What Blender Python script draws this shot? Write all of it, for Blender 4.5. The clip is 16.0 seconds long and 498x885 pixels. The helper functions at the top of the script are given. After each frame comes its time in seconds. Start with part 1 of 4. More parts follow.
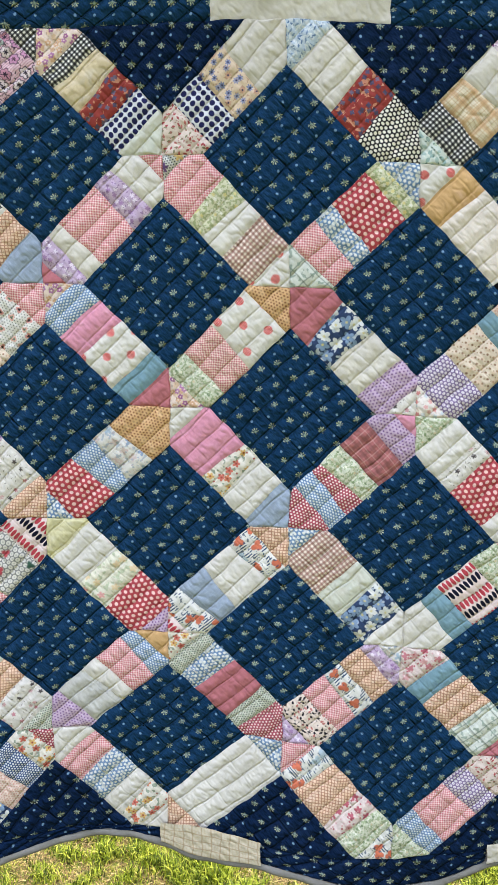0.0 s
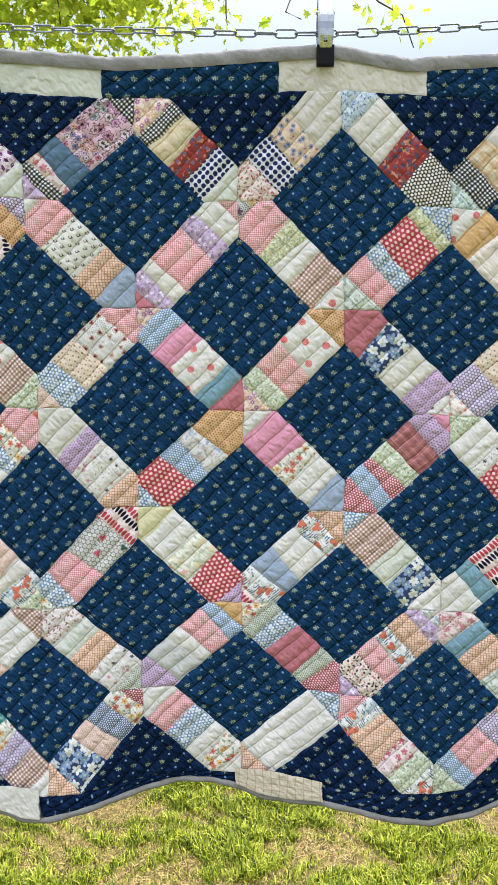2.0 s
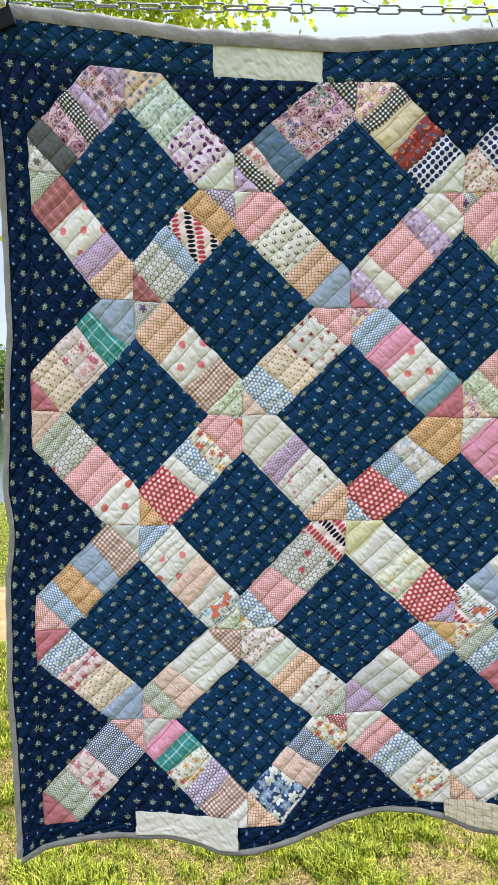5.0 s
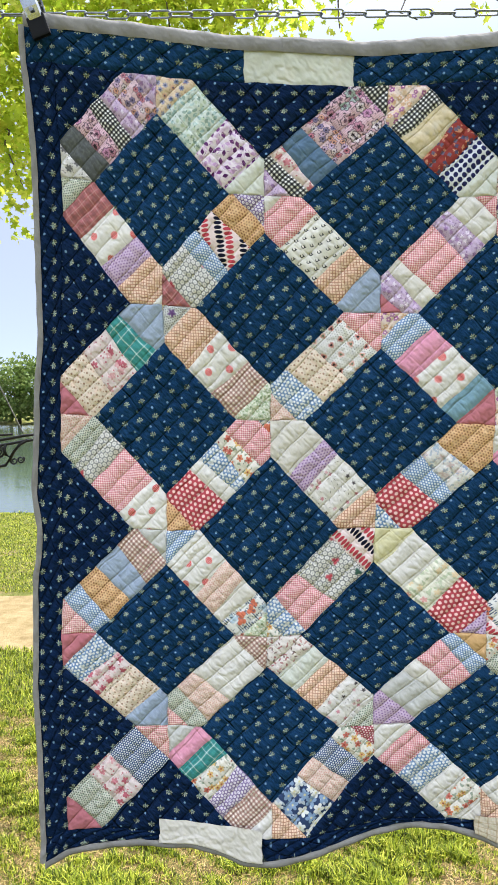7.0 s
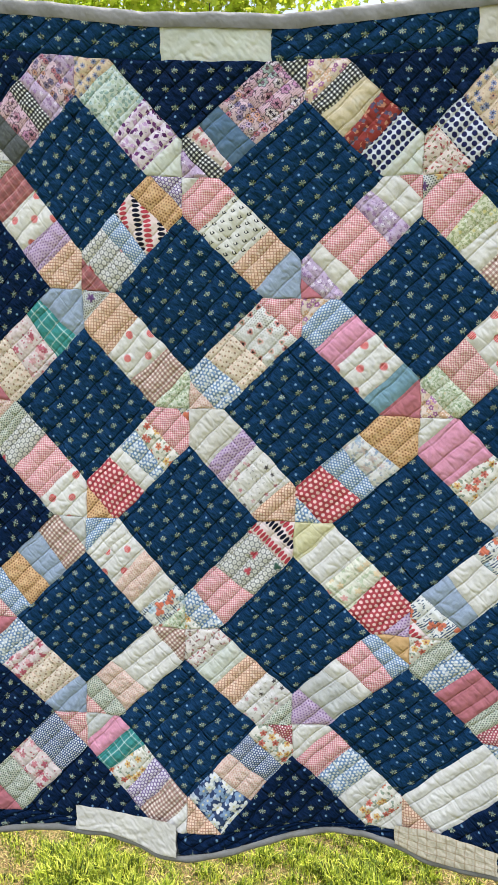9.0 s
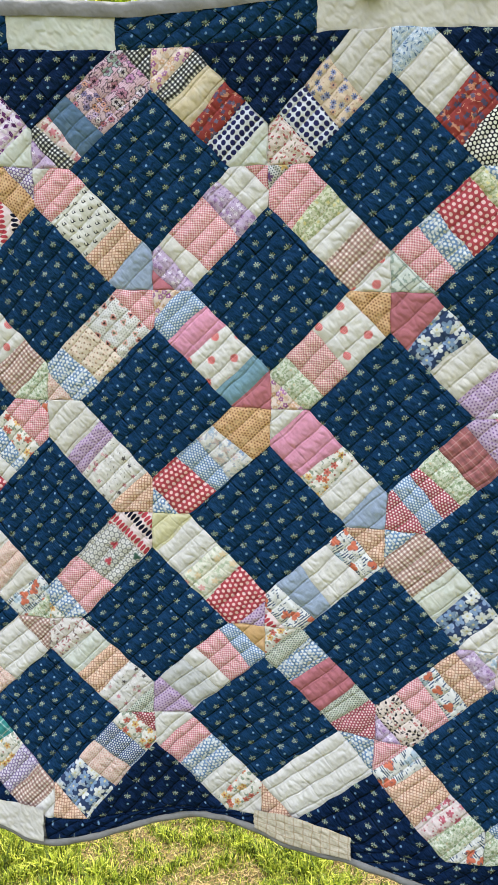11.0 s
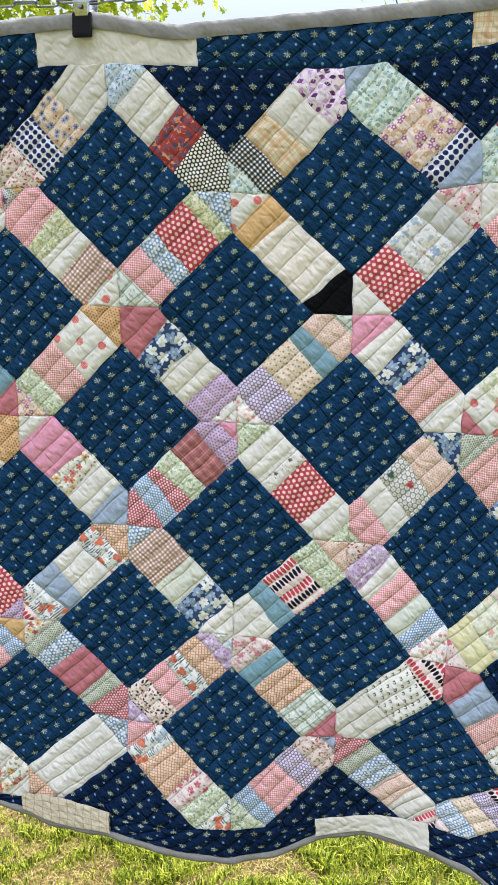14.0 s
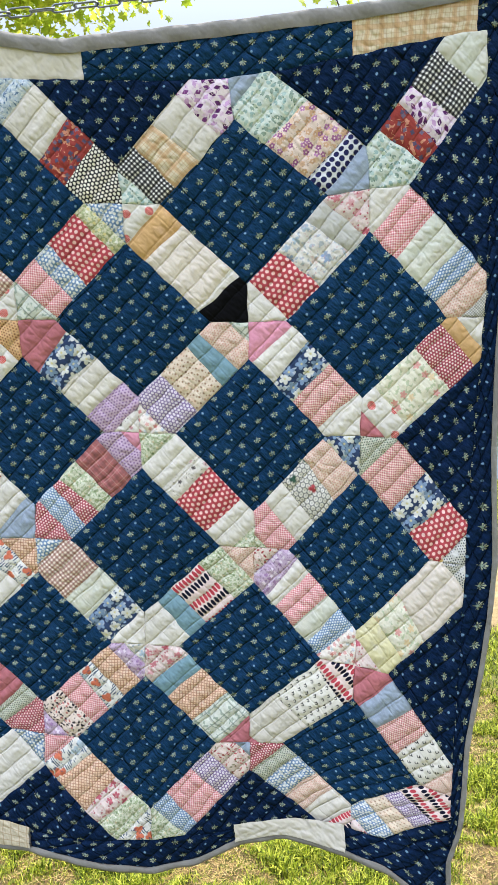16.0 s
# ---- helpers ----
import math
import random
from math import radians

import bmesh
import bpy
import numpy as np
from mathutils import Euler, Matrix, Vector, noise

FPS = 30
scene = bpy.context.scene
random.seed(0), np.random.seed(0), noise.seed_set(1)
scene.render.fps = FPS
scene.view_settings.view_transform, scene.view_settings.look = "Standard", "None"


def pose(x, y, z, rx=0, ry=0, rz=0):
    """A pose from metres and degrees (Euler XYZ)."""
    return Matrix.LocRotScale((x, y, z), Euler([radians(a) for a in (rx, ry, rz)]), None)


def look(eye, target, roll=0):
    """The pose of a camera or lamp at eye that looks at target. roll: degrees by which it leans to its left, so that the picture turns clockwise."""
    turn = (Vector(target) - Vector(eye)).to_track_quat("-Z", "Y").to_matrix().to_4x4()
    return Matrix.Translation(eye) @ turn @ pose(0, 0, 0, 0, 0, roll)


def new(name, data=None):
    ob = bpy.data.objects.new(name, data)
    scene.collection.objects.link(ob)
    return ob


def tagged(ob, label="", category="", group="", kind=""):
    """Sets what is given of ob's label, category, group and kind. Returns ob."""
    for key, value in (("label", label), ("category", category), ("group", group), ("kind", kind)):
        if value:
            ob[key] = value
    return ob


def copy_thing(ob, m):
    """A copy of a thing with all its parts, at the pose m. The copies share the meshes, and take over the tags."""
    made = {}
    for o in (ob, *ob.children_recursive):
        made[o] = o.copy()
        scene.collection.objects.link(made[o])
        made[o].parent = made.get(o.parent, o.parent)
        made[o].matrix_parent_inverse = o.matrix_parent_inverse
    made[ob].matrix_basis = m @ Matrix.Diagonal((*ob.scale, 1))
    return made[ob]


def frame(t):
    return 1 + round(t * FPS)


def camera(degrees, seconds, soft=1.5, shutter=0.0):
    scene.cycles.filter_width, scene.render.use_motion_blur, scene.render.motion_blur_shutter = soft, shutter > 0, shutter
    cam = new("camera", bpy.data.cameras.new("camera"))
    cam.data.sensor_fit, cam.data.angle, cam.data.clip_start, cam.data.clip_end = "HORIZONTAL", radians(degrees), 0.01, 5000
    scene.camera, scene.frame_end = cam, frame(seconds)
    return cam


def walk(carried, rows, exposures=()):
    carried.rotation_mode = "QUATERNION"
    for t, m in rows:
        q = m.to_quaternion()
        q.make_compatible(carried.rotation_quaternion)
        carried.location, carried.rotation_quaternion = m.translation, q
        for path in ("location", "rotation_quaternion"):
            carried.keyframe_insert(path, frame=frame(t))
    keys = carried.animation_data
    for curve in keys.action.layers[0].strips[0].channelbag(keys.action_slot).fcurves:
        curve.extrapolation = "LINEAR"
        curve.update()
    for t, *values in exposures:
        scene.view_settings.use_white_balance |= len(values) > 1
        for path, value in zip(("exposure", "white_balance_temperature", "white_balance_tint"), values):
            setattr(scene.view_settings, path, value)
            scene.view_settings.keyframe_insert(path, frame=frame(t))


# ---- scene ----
cam = camera(36.0, 16.0, soft=0.8)
PATH = [
    (0, (0.895, -1.124, 1.505), (0.829, 0.369, 1.382), -0.28),
    (0.5, (0.925, -1.218, 1.489), (0.890, 0.278, 1.387), -0.64),
    (1, (0.899, -1.287, 1.488), (0.874, 0.210, 1.403), -0.86),
    (1.5, (0.803, -1.331, 1.483), (0.793, 0.167, 1.410), -0.73),
    (2, (0.753, -1.344, 1.492), (0.735, 0.153, 1.400), -0.95),
    (2.5, (0.716, -1.336, 1.502), (0.700, 0.160, 1.396), -1.02),
    (3, (0.662, -1.280, 1.518), (0.649, 0.215, 1.395), -0.79),
    (3.5, (0.622, -1.197, 1.515), (0.593, 0.298, 1.398), -0.82),
    (4, (0.590, -1.192, 1.521), (0.526, 0.302, 1.406), -0.72),
    (4.5, (0.502, -1.233, 1.527), (0.430, 0.261, 1.415), -0.71),
    (5, (0.413, -1.261, 1.514), (0.370, 0.235, 1.415), -1.05),
    (5.2, (0.378, -1.262, 1.502), (0.358, 0.236, 1.413), -0.96),
    (7.5, (0.472, -1.244, 1.499), (0.315, 0.246, 1.428), -0.47),
    (8, (0.543, -1.1975, 1.4945), (0.318, 0.2835, 1.421), -0.10),
    (8.2, (0.578, -1.180, 1.498), (0.3195, 0.2955, 1.417), 0.10),
    (10.3, (0.799, -1.210, 1.500), (0.534, 0.262, 1.389), 0.34),
    (10.5, (0.826, -1.200, 1.513), (0.561, 0.271, 1.386), 0.25),
    (11, (0.905, -1.153, 1.516), (0.638, 0.317, 1.385), 0.18),
    (11.5, (1.000, -1.144, 1.513), (0.704, 0.321, 1.385), 0.32),
    (12, (1.052, -1.156, 1.515), (0.776, 0.313, 1.381), 0.08),
    (12.5, (1.050, -1.210, 1.515), (0.844, 0.269, 1.379), -0.30),
    (13, (1.072, -1.249, 1.548), (0.909, 0.232, 1.380), -0.39),
    (13.5, (1.170, -1.231, 1.557), (0.991, 0.248, 1.383), -0.53),
    (14, (1.226, -1.205, 1.525), (1.080, 0.283, 1.395), -0.71),
    (14.5, (1.240, -1.180, 1.542), (1.150, 0.310, 1.400), -1.12),
    (15, (1.249, -1.176, 1.571), (1.188, 0.313, 1.400), -1.60),
    (15.5, (1.277, -1.186, 1.586), (1.226, 0.301, 1.397), -2.20),
    (16, (1.353, -1.200, 1.527), (1.241, 0.291, 1.405), -2.45),
]
walk(cam, [(t, look(eye, target, roll)) for t, eye, target, roll in PATH],
     exposures=[(0, 1.15, 6020, 17), (16, 1.15, 6020, 17)])

# ---- world, sun, exposure ----
world = bpy.data.worlds.new("world")
scene.world = world
world.use_nodes = True
wn = world.node_tree
sky = wn.nodes.new("ShaderNodeTexSky")
sky.sky_type = 'NISHITA'
sky.sun_disc = False
sky.sun_elevation = radians(62)
sky.sun_rotation = radians(50)
sky.air_density, sky.dust_density, sky.ozone_density = 0.25, 0.5, 0.0
wn.nodes["Background"].inputs[1].default_value = 0.05
wn.links.new(sky.outputs[0], wn.nodes["Background"].inputs[0])
# added sky fill for the quilt: strong overhead, out of view, weak near horizon
sky_fill = wn.nodes.new("ShaderNodeBackground")
sky_fill.inputs[0].default_value = (.86, .945, 1.0, 1)
aloft = wn.nodes.new("ShaderNodeSeparateXYZ")
wn.links.new(wn.nodes.new("ShaderNodeTexCoord").outputs["Generated"], aloft.inputs[0])
rise = wn.nodes.new("ShaderNodeMapRange")
wn.links.new(aloft.outputs[2], rise.inputs[0])
rise.interpolation_type = 'SMOOTHSTEP'
rise.inputs[1].default_value, rise.inputs[2].default_value = 0.3, 1.0
rise.inputs[3].default_value, rise.inputs[4].default_value = 0.30, 1.9
wn.links.new(rise.outputs[0], sky_fill.inputs[1])
both = wn.nodes.new("ShaderNodeAddShader")
wn.links.new(wn.nodes["Background"].outputs[0], both.inputs[0])
wn.links.new(sky_fill.outputs[0], both.inputs[1])
wn.links.new(both.outputs[0], wn.nodes["World Output"].inputs[0])
sun = new("sun", bpy.data.lights.new("sun", 'SUN'))
sun.data.energy = 4.6
sun.data.angle = radians(0.5)
sun.data.color = (1.0, 0.95, 0.86)
sun.matrix_world = look((7.19, 6.03, 17.66), (0, 0, 0))

# ---- the shape of the cloth: a lattice of seam crossings, hand-sewn and uneven ----
D = 0.18          # lattice step in metres
C = 0.325         # half diagonal of a crossing, in lattice steps
TOP = 2.0         # height of the first row of crossings
# drift of each crossing from the even lattice, (across, up) in millimetres, row by row
DRIFT = [
    [(15, 16), (16, -12), (0, -5), (-2, -28), (16, 20)],
    [(40, 47), (1, 12), (5, 3), (6, -18), (21, -16)],
    [(15, 24), (6, 6), (5, -3), (10, -24), (9, -34)],
    [(24, 30), (7, 16), (8, 5), (9, -9), (-3, -28)],
    [(12, 15), (-4, 17), (4, 2), (4, -21), (-25, -57)],
    [(16, 24), (-4, 12), (-1, 19), (-5, -1), (-23, -38)],
    [(8, 42), (-6, 42), (-7, 27), (-18, 12), (-53, -84)],
    [(16, 44), (3, 29), (-8, 59), (-15, 11), (-37, 54)],
]
knots, shift = [], []
for v, row in enumerate(DRIFT):
    for k, d in enumerate(row):
        knots.append((2 * k + (1 - v % 2), v))
        shift.append((d[0] / 1000, d[1] / 1000))
knots = np.array(knots, float)


def tps_kernel(a, b):
    r2 = ((a[:, None, :] - b[None, :, :]) ** 2).sum(-1)
    return 0.5 * r2 * np.log(r2 + 1e-9)


def with_plane(a):
    return np.hstack([np.ones((len(a), 1)), a])


n_k = len(knots)
system = np.zeros((n_k + 3, n_k + 3))
system[:n_k, :n_k] = tps_kernel(knots, knots) + 0.02 * np.eye(n_k)
system[:n_k, n_k:] = with_plane(knots)
system[n_k:, :n_k] = with_plane(knots).T
WEIGHTS = np.linalg.solve(system, np.vstack([np.array(shift), np.zeros((3, 2))]))
# outline of the quilt: (place along, place of the edge), metres
HEM = [(-.05, .744), (.066, .756), (.137, .766), (.228, .761), (.28, .744), (.312, .73), (.351, .73), (.42, .747), (.487, .761), (.56, .777),
       (.61, .788), (.66, .788), (.706, .778), (.75, .757), (.8, .75), (.857, .752), (.92, .742), (.99, .715), (1.06, .695), (1.138, .714), (1.21, .756),
       (1.29, .772), (1.39, .76), (1.453, .735), (1.488, .70), (1.52, .66)]
HEAD = [(-0.05, 2.092), (0.033, 2.088), (0.172, 2.072), (0.31, 2.05), (0.4, 2.044), (0.525, 2.032), (0.66, 2.036), (0.73, 2.04), (0.88,
        2.047), (1.01, 2.021), (1.082, 2.024), (1.255, 2.03), (1.426, 2.04), (1.51, 2.048), (1.7, 2.074)]
LEFT = [(.72, -.008), (.82, -.013), (.94, -.016), (1.04, -.022), (1.09, -.020), (1.175, -.020), (1.224, -.019), (1.248, -.013), (1.30, -.009),
        (1.36, -.017), (1.47, -.008), (1.52, -.007), (1.615, .003), (1.65, .002), (1.82, .003), (1.89, .004), (1.98, .001), (2.045, -.005), (2.108, -.013)]
RIGHT = [(0.65, 1.53), (0.717, 1.554), (0.784, 1.576), (0.84, 1.583), (0.924, 1.590), (1.044, 1.613), (1.134, 1.627), (1.224, 1.637), (1.4,
        1.638), (1.55, 1.646), (1.8, 1.666), (2.1, 1.686)]
EDGE = 0.4        # lattice steps that stand for the whole border width


def along(curve, x):
    c = np.array(curve)
    fine = np.linspace(c[0, 0], c[-1, 0], 400)
    y = np.interp(fine, c[:, 0], c[:, 1])
    k = np.hanning(13)
    y = np.convolve(np.pad(y, 6, mode="edge"), k / k.sum(), mode="valid")
    return np.interp(x, fine, y)


def ripple(u, v):
    """Depth of the hanging cloth, metres away from the eye's side."""
    a, b = (u - 4.5) / 4.5, (v - 3.5) / 3.5
    y = (0.012 + 0.029 * b - 0.0143 * b ** 2 + 0.0029 * b ** 3 - 0.0075 * a - 0.0018 * a * b + 0.0056 * a * b ** 2
         - 0.0185 * a ** 2 - 0.016 * a ** 2 * b + 0.0199 * a ** 3)
    low = np.clip((v - 4.5) / 3, 0, 1) ** 2
    y = y + low * (0.016 * np.sin(u * 2.1 + 0.4) + 0.008 * np.sin(u * 4.3 + 1.0))
    y = y + 0.004 * np.sin(u * 1.7 + v * 0.9) * np.sin(v * 1.3 + 0.5)
    return y


def cloth(u, v, puff=0.0):
    """Lattice place to world place. Beyond 0..9 and 0..7 lie the borders."""
    u, v = np.atleast_1d(np.asarray(u, float)), np.atleast_1d(np.asarray(v, float))
    ui, vi = np.clip(u, 0, 9), np.clip(v, 0, 7)
    q = np.stack([ui + .004 * np.sin(11 * v + 3 * np.sin(7 * u)) + .003 * np.sin(31 * v + 5 * u), vi + .004 * np.sin(12 * u + 3 * np.sin(8 * v)) + .003 * np.sin(29 * u + 4 * v)], 1)
    d = tps_kernel(q, knots) @ WEIGHTS[:n_k] + with_plane(q) @ WEIGHTS[n_k:]
    x, z = q[:, 0] * D + d[:, 0], TOP - q[:, 1] * D + d[:, 1]
    f = np.clip(-u / EDGE, 0, 1.2)
    x = np.where(u < 0, x + f * (along(LEFT, z) - x), x)
    f = np.clip((u - 9) / EDGE, 0, 1.2)
    x = np.where(u > 9, x + f * (along(RIGHT, z) - x), x)
    f = np.clip(-v / EDGE, 0, 1.2)
    z = np.where(v < 0, z + f * (along(HEAD, x) - z), z)
    f = np.clip((v - 7) / EDGE, 0, 1.2)
    z = np.where(v > 7, z + f * (along(HEM, x) - z), z)
    return np.stack([x, ripple(u, v) - puff, z], 1)


def stitch_rows(u, v):
    """Counts the slanting rows of quilting stitches; whole numbers lie on a row."""
    return (u + v) / 1.414 / 0.153 + 0.10 * np.sin(1.1 * (u - v)) + 0.025 * np.sin(4.1 * (u - v))


def quilting(u, v):
    """Height of the padding between the slanting lines of stitches, 0 to 1."""
    p = stitch_rows(u, v)
    d = np.abs(p - np.round(p))
    a = np.sin(np.pi * np.clip(d, 0, .5)) ** 0.75
    w = 0.5 + 0.5 * np.sin(23 * u + 5 * np.sin(11 * v)) * np.sin(19 * v + 4 * np.sin(13 * u + 1))
    w2 = np.sin(61 * u + 9 * np.sin(7 * v)) * np.sin(47 * v + 6 * np.sin(9 * u))
    return a * (0.8 + 0.25 * w) + 0.07 * w2

# ---- materials ----
class Nodes:
    """Short hand for building a node material."""

    def __init__(self, name, rough=0.9):
        self.setup(name, rough)

    def setup(self, name, rough):
        self.mat = bpy.data.materials.new(name)
        self.mat.use_nodes = True
        self.t = self.mat.node_tree
        self.bsdf = self.t.nodes["Principled BSDF"]
        self.bsdf.inputs["Roughness"].default_value = rough
        self.bsdf.inputs["Specular IOR Level"].default_value = 0.25 if rough < 0.9 else 0.06

    def add(self, kind, operation="", data_type="", blend_type="", uv_map="", voronoi_dimensions=""):
        n = self.t.nodes.new(kind)
        if data_type:
            n.data_type = data_type
        if operation:
            n.operation = operation
        if blend_type:
            n.blend_type = blend_type
        if uv_map:
            n.uv_map = uv_map
        if voronoi_dimensions:
            n.voronoi_dimensions = voronoi_dimensions
        return n

    def put(self, socket, value):
        if isinstance(value, bpy.types.NodeSocket):
            self.t.links.new(value, socket)
        elif isinstance(value, tuple) and len(value) == 3 and socket.type == 'RGBA':
            socket.default_value = (*value, 1)
        else:
            socket.default_value = value

    def m(self, op, a, b=None, c=None):
        n = self.add("ShaderNodeMath", operation=op)
        for s, v in zip(n.inputs, (a, b, c)):
            if v is not None:
                self.put(s, v)
        return n.outputs[0]

    def mix(self, f, a, b):
        n = self.add("ShaderNodeMix", data_type='RGBA')
        self.put(n.inputs[0], f)
        self.put(n.inputs[6], a)
        self.put(n.inputs[7], b)
        return n.outputs[2]

    def vec(self, x, y, z=0.0):
        n = self.add("ShaderNodeCombineXYZ")
        for s, v in zip(n.inputs, (x, y, z)):
            self.put(s, v)
        return n.outputs[0]

    def split(self, v):
        n = self.add("ShaderNodeSeparateXYZ")
        self.put(n.inputs[0], v)
        return n.outputs[0], n.outputs[1], n.outputs[2]

    def noise(self, v, scale, detail=3.0, rough=0.5):
        n = self.add("ShaderNodeTexNoise")
        self.put(n.inputs["Vector"], v)
        n.inputs["Scale"].default_value, n.inputs["Detail"].default_value, n.inputs["Roughness"].default_value = scale, detail, rough
        return n.outputs[0]

    def ramp(self, f, *stops, constant=False):
        n = self.add("ShaderNodeValToRGB")
        r = n.color_ramp
        r.interpolation = 'CONSTANT' if constant else 'LINEAR'
        while len(r.elements) < len(stops):
            r.elements.new(0.5)
        for e, (p, c) in zip(r.elements, stops):
            e.position, e.color = p, (*c, 1)
        self.put(n.inputs[0], f)
        return n.outputs[0]

    def step(self, f, lo, hi):
        n = self.add("ShaderNodeMapRange")
        n.interpolation_type = 'SMOOTHSTEP'
        self.put(n.inputs[0], f)
        n.inputs[1].default_value, n.inputs[2].default_value = lo, hi
        return n.outputs[0]

    def bump(self, height, strength, distance, normal=None):
        n = self.add("ShaderNodeBump")
        self.put(n.inputs["Height"], height)
        n.inputs["Strength"].default_value, n.inputs["Distance"].default_value = strength, distance
        if normal is not None:
            self.put(n.inputs["Normal"], normal)
        return n.outputs[0]


def lin(*rgb):
    """Colour from 0..255 values of daylight-balanced swatches."""
    return tuple(((c / 255 + 0.055) / 1.055) ** 2.4 if c > 10 else c / 255 / 12.92 for c in rgb)


class Fabric(Nodes):
    """A cotton print. Its map counts centimetres along and across the patch."""

    def __init__(self, name, base):
        self.setup(name, 0.92)
        uv = self.add("ShaderNodeUVMap", uv_map="weave").outputs[0]
        wob = self.add("ShaderNodeTexNoise")
        self.put(wob.inputs["Vector"], uv)
        wob.inputs["Scale"].default_value, wob.inputs["Detail"].default_value = 1.1, 2.0
        v = self.add("ShaderNodeVectorMath", operation='MULTIPLY_ADD')
        self.put(v.inputs[0], wob.outputs["Color"])
        v.inputs[1].default_value = (0.16, 0.16, 0)
        self.put(v.inputs[2], uv)
        self.raw, self.uv = uv, v.outputs[0]
        self.x, self.y, _ = self.split(self.uv)
        self.col = base

    def paint(self, mask, rgb):
        self.col = self.mix(mask, self.col, rgb)
        return self

    def cell(self, px, py, drop=0.5, ox=0.0, oy=0.0):
        """Local place in a repeat with half drop, centimetres."""
        yy = self.m('ADD', self.m('DIVIDE', self.y, py), oy)
        row = self.m('FLOOR', yy)
        xx = self.m('ADD', self.m('MULTIPLY_ADD', row, drop, self.m('DIVIDE', self.x, px)), ox)
        cx = self.m('MULTIPLY', self.m('SUBTRACT', self.m('FRACT', xx), 0.5), px)
        cy = self.m('MULTIPLY', self.m('SUBTRACT', self.m('FRACT', yy), 0.5), py)
        return cx, cy

    def dots(self, px, py, r, rgb, stretch=1.0, soft=0.05, **k):
        cx, cy = self.cell(px, py, **k)
        d = self.m('SQRT', self.m('ADD', self.m('MULTIPLY', cx, cx), self.m('MULTIPLY', self.m('MULTIPLY', cy, cy), stretch)))
        return self.paint(self.step(d, r + soft, r - soft), rgb)

    def rings(self, px, py, r, w, rgb, **k):
        cx, cy = self.cell(px, py, **k)
        d = self.m('SQRT', self.m('ADD', self.m('MULTIPLY', cx, cx), self.m('MULTIPLY', cy, cy)))
        return self.paint(self.step(self.m('ABSOLUTE', self.m('SUBTRACT', d, r)), w + .03, w - .03), rgb)

    def sprig(self, px, py, mid, half, leaflets, rgb, **k):
        """A fan of slender leaflets round an empty heart, with a gap at its foot."""
        cx, cy = self.cell(px, py, **k)
        cy = self.m('MULTIPLY', cy, 1.08)
        d = self.m('SQRT', self.m('ADD', self.m('MULTIPLY', cx, cx), self.m('MULTIPLY', cy, cy)))
        a = self.m('ARCTAN2', cx, cy)
        grow = self.m('MULTIPLY_ADD', self.m('COSINE', a), .16, .92)
        q = self.m('DIVIDE', self.m('SUBTRACT', self.m('DIVIDE', d, grow), mid), half)
        fat = self.m('SUBTRACT', 1.0, self.m('MULTIPLY', q, q))
        lobe = self.m('ADD', self.m('COSINE', self.m('MULTIPLY', a, leaflets)), self.m('MULTIPLY_ADD', fat, 1.5, -.62))
        f = self.step(lobe, -.05, .5)
        f = self.m('MULTIPLY', f, self.step(fat, 0.0, .25))
        f = self.m('MULTIPLY', f, self.step(self.m('DIVIDE', cy, d), -.5, -.2))
        stem = self.m('MULTIPLY', self.step(self.m('ABSOLUTE', cx), .06, .03), self.step(self.m('ABSOLUTE', self.m('ADD', cy, mid * .6)), mid * .8, mid * .65))
        f = self.m('MAXIMUM', f, self.m('MULTIPLY', stem, .7))
        f = self.m('MULTIPLY', f, self.step(self.noise(self.uv, 3.4, 2), .25, .62))
        return self.paint(self.m('MULTIPLY', f, .85), rgb)

    def stripe(self, axis, period, width, rgb, amount=1.0, phase=0.0):
        s = self.m('FRACT', self.m('ADD', self.m('DIVIDE', self.x if axis == 'x' else self.y, period), phase))
        f = self.step(self.m('ABSOLUTE', self.m('SUBTRACT', s, 0.5)), width / 2 + .06, width / 2 - .06)
        return self.paint(self.m('MULTIPLY', f, amount), rgb)

    def diagonal(self, period, rgb, amount):
        """A small woven check set on the slant."""
        p = self.m('FRACT', self.m('DIVIDE', self.m('ADD', self.x, self.y), period))
        q = self.m('FRACT', self.m('DIVIDE', self.m('SUBTRACT', self.x, self.y), period))
        f = self.m('ADD', self.step(self.m('ABSOLUTE', self.m('SUBTRACT', p, .5)), .3, .16), self.step(self.m('ABSOLUTE', self.m('SUBTRACT', q, .5)), .3, .16))
        return self.paint(self.m('MULTIPLY', f, amount * .62), rgb)

    def hatch(self, period, rgb):
        """Clumps of short parallel lines."""
        s = self.m('FRACT', self.m('DIVIDE', self.y, period))
        f = self.step(self.m('ABSOLUTE', self.m('SUBTRACT', s, .5)), .26, .16)
        return self.paint(self.m('MULTIPLY', f, self.step(self.noise(self.uv, .9, 1), .5, .54)), rgb)

    def gingham(self, period, rgb, amount=0.55):
        return self.stripe('x', period, .5, rgb, amount).stripe('y', period, .5, rgb, amount)

    def flowers(self, scale, size, palette, petals=5, edge=0.25, seed=0.0, random=0.8):
        """Scattered flowers, each of a colour of the palette, repeats per centimetre."""
        n = self.add("ShaderNodeTexVoronoi", voronoi_dimensions='2D')
        off = self.add("ShaderNodeVectorMath", operation='ADD')
        self.put(off.inputs[0], self.uv)
        off.inputs[1].default_value = (seed * 7.3, seed * 3.1, 0)
        self.put(n.inputs["Vector"], off.outputs[0])
        n.inputs["Scale"].default_value, n.inputs["Randomness"].default_value = scale, random
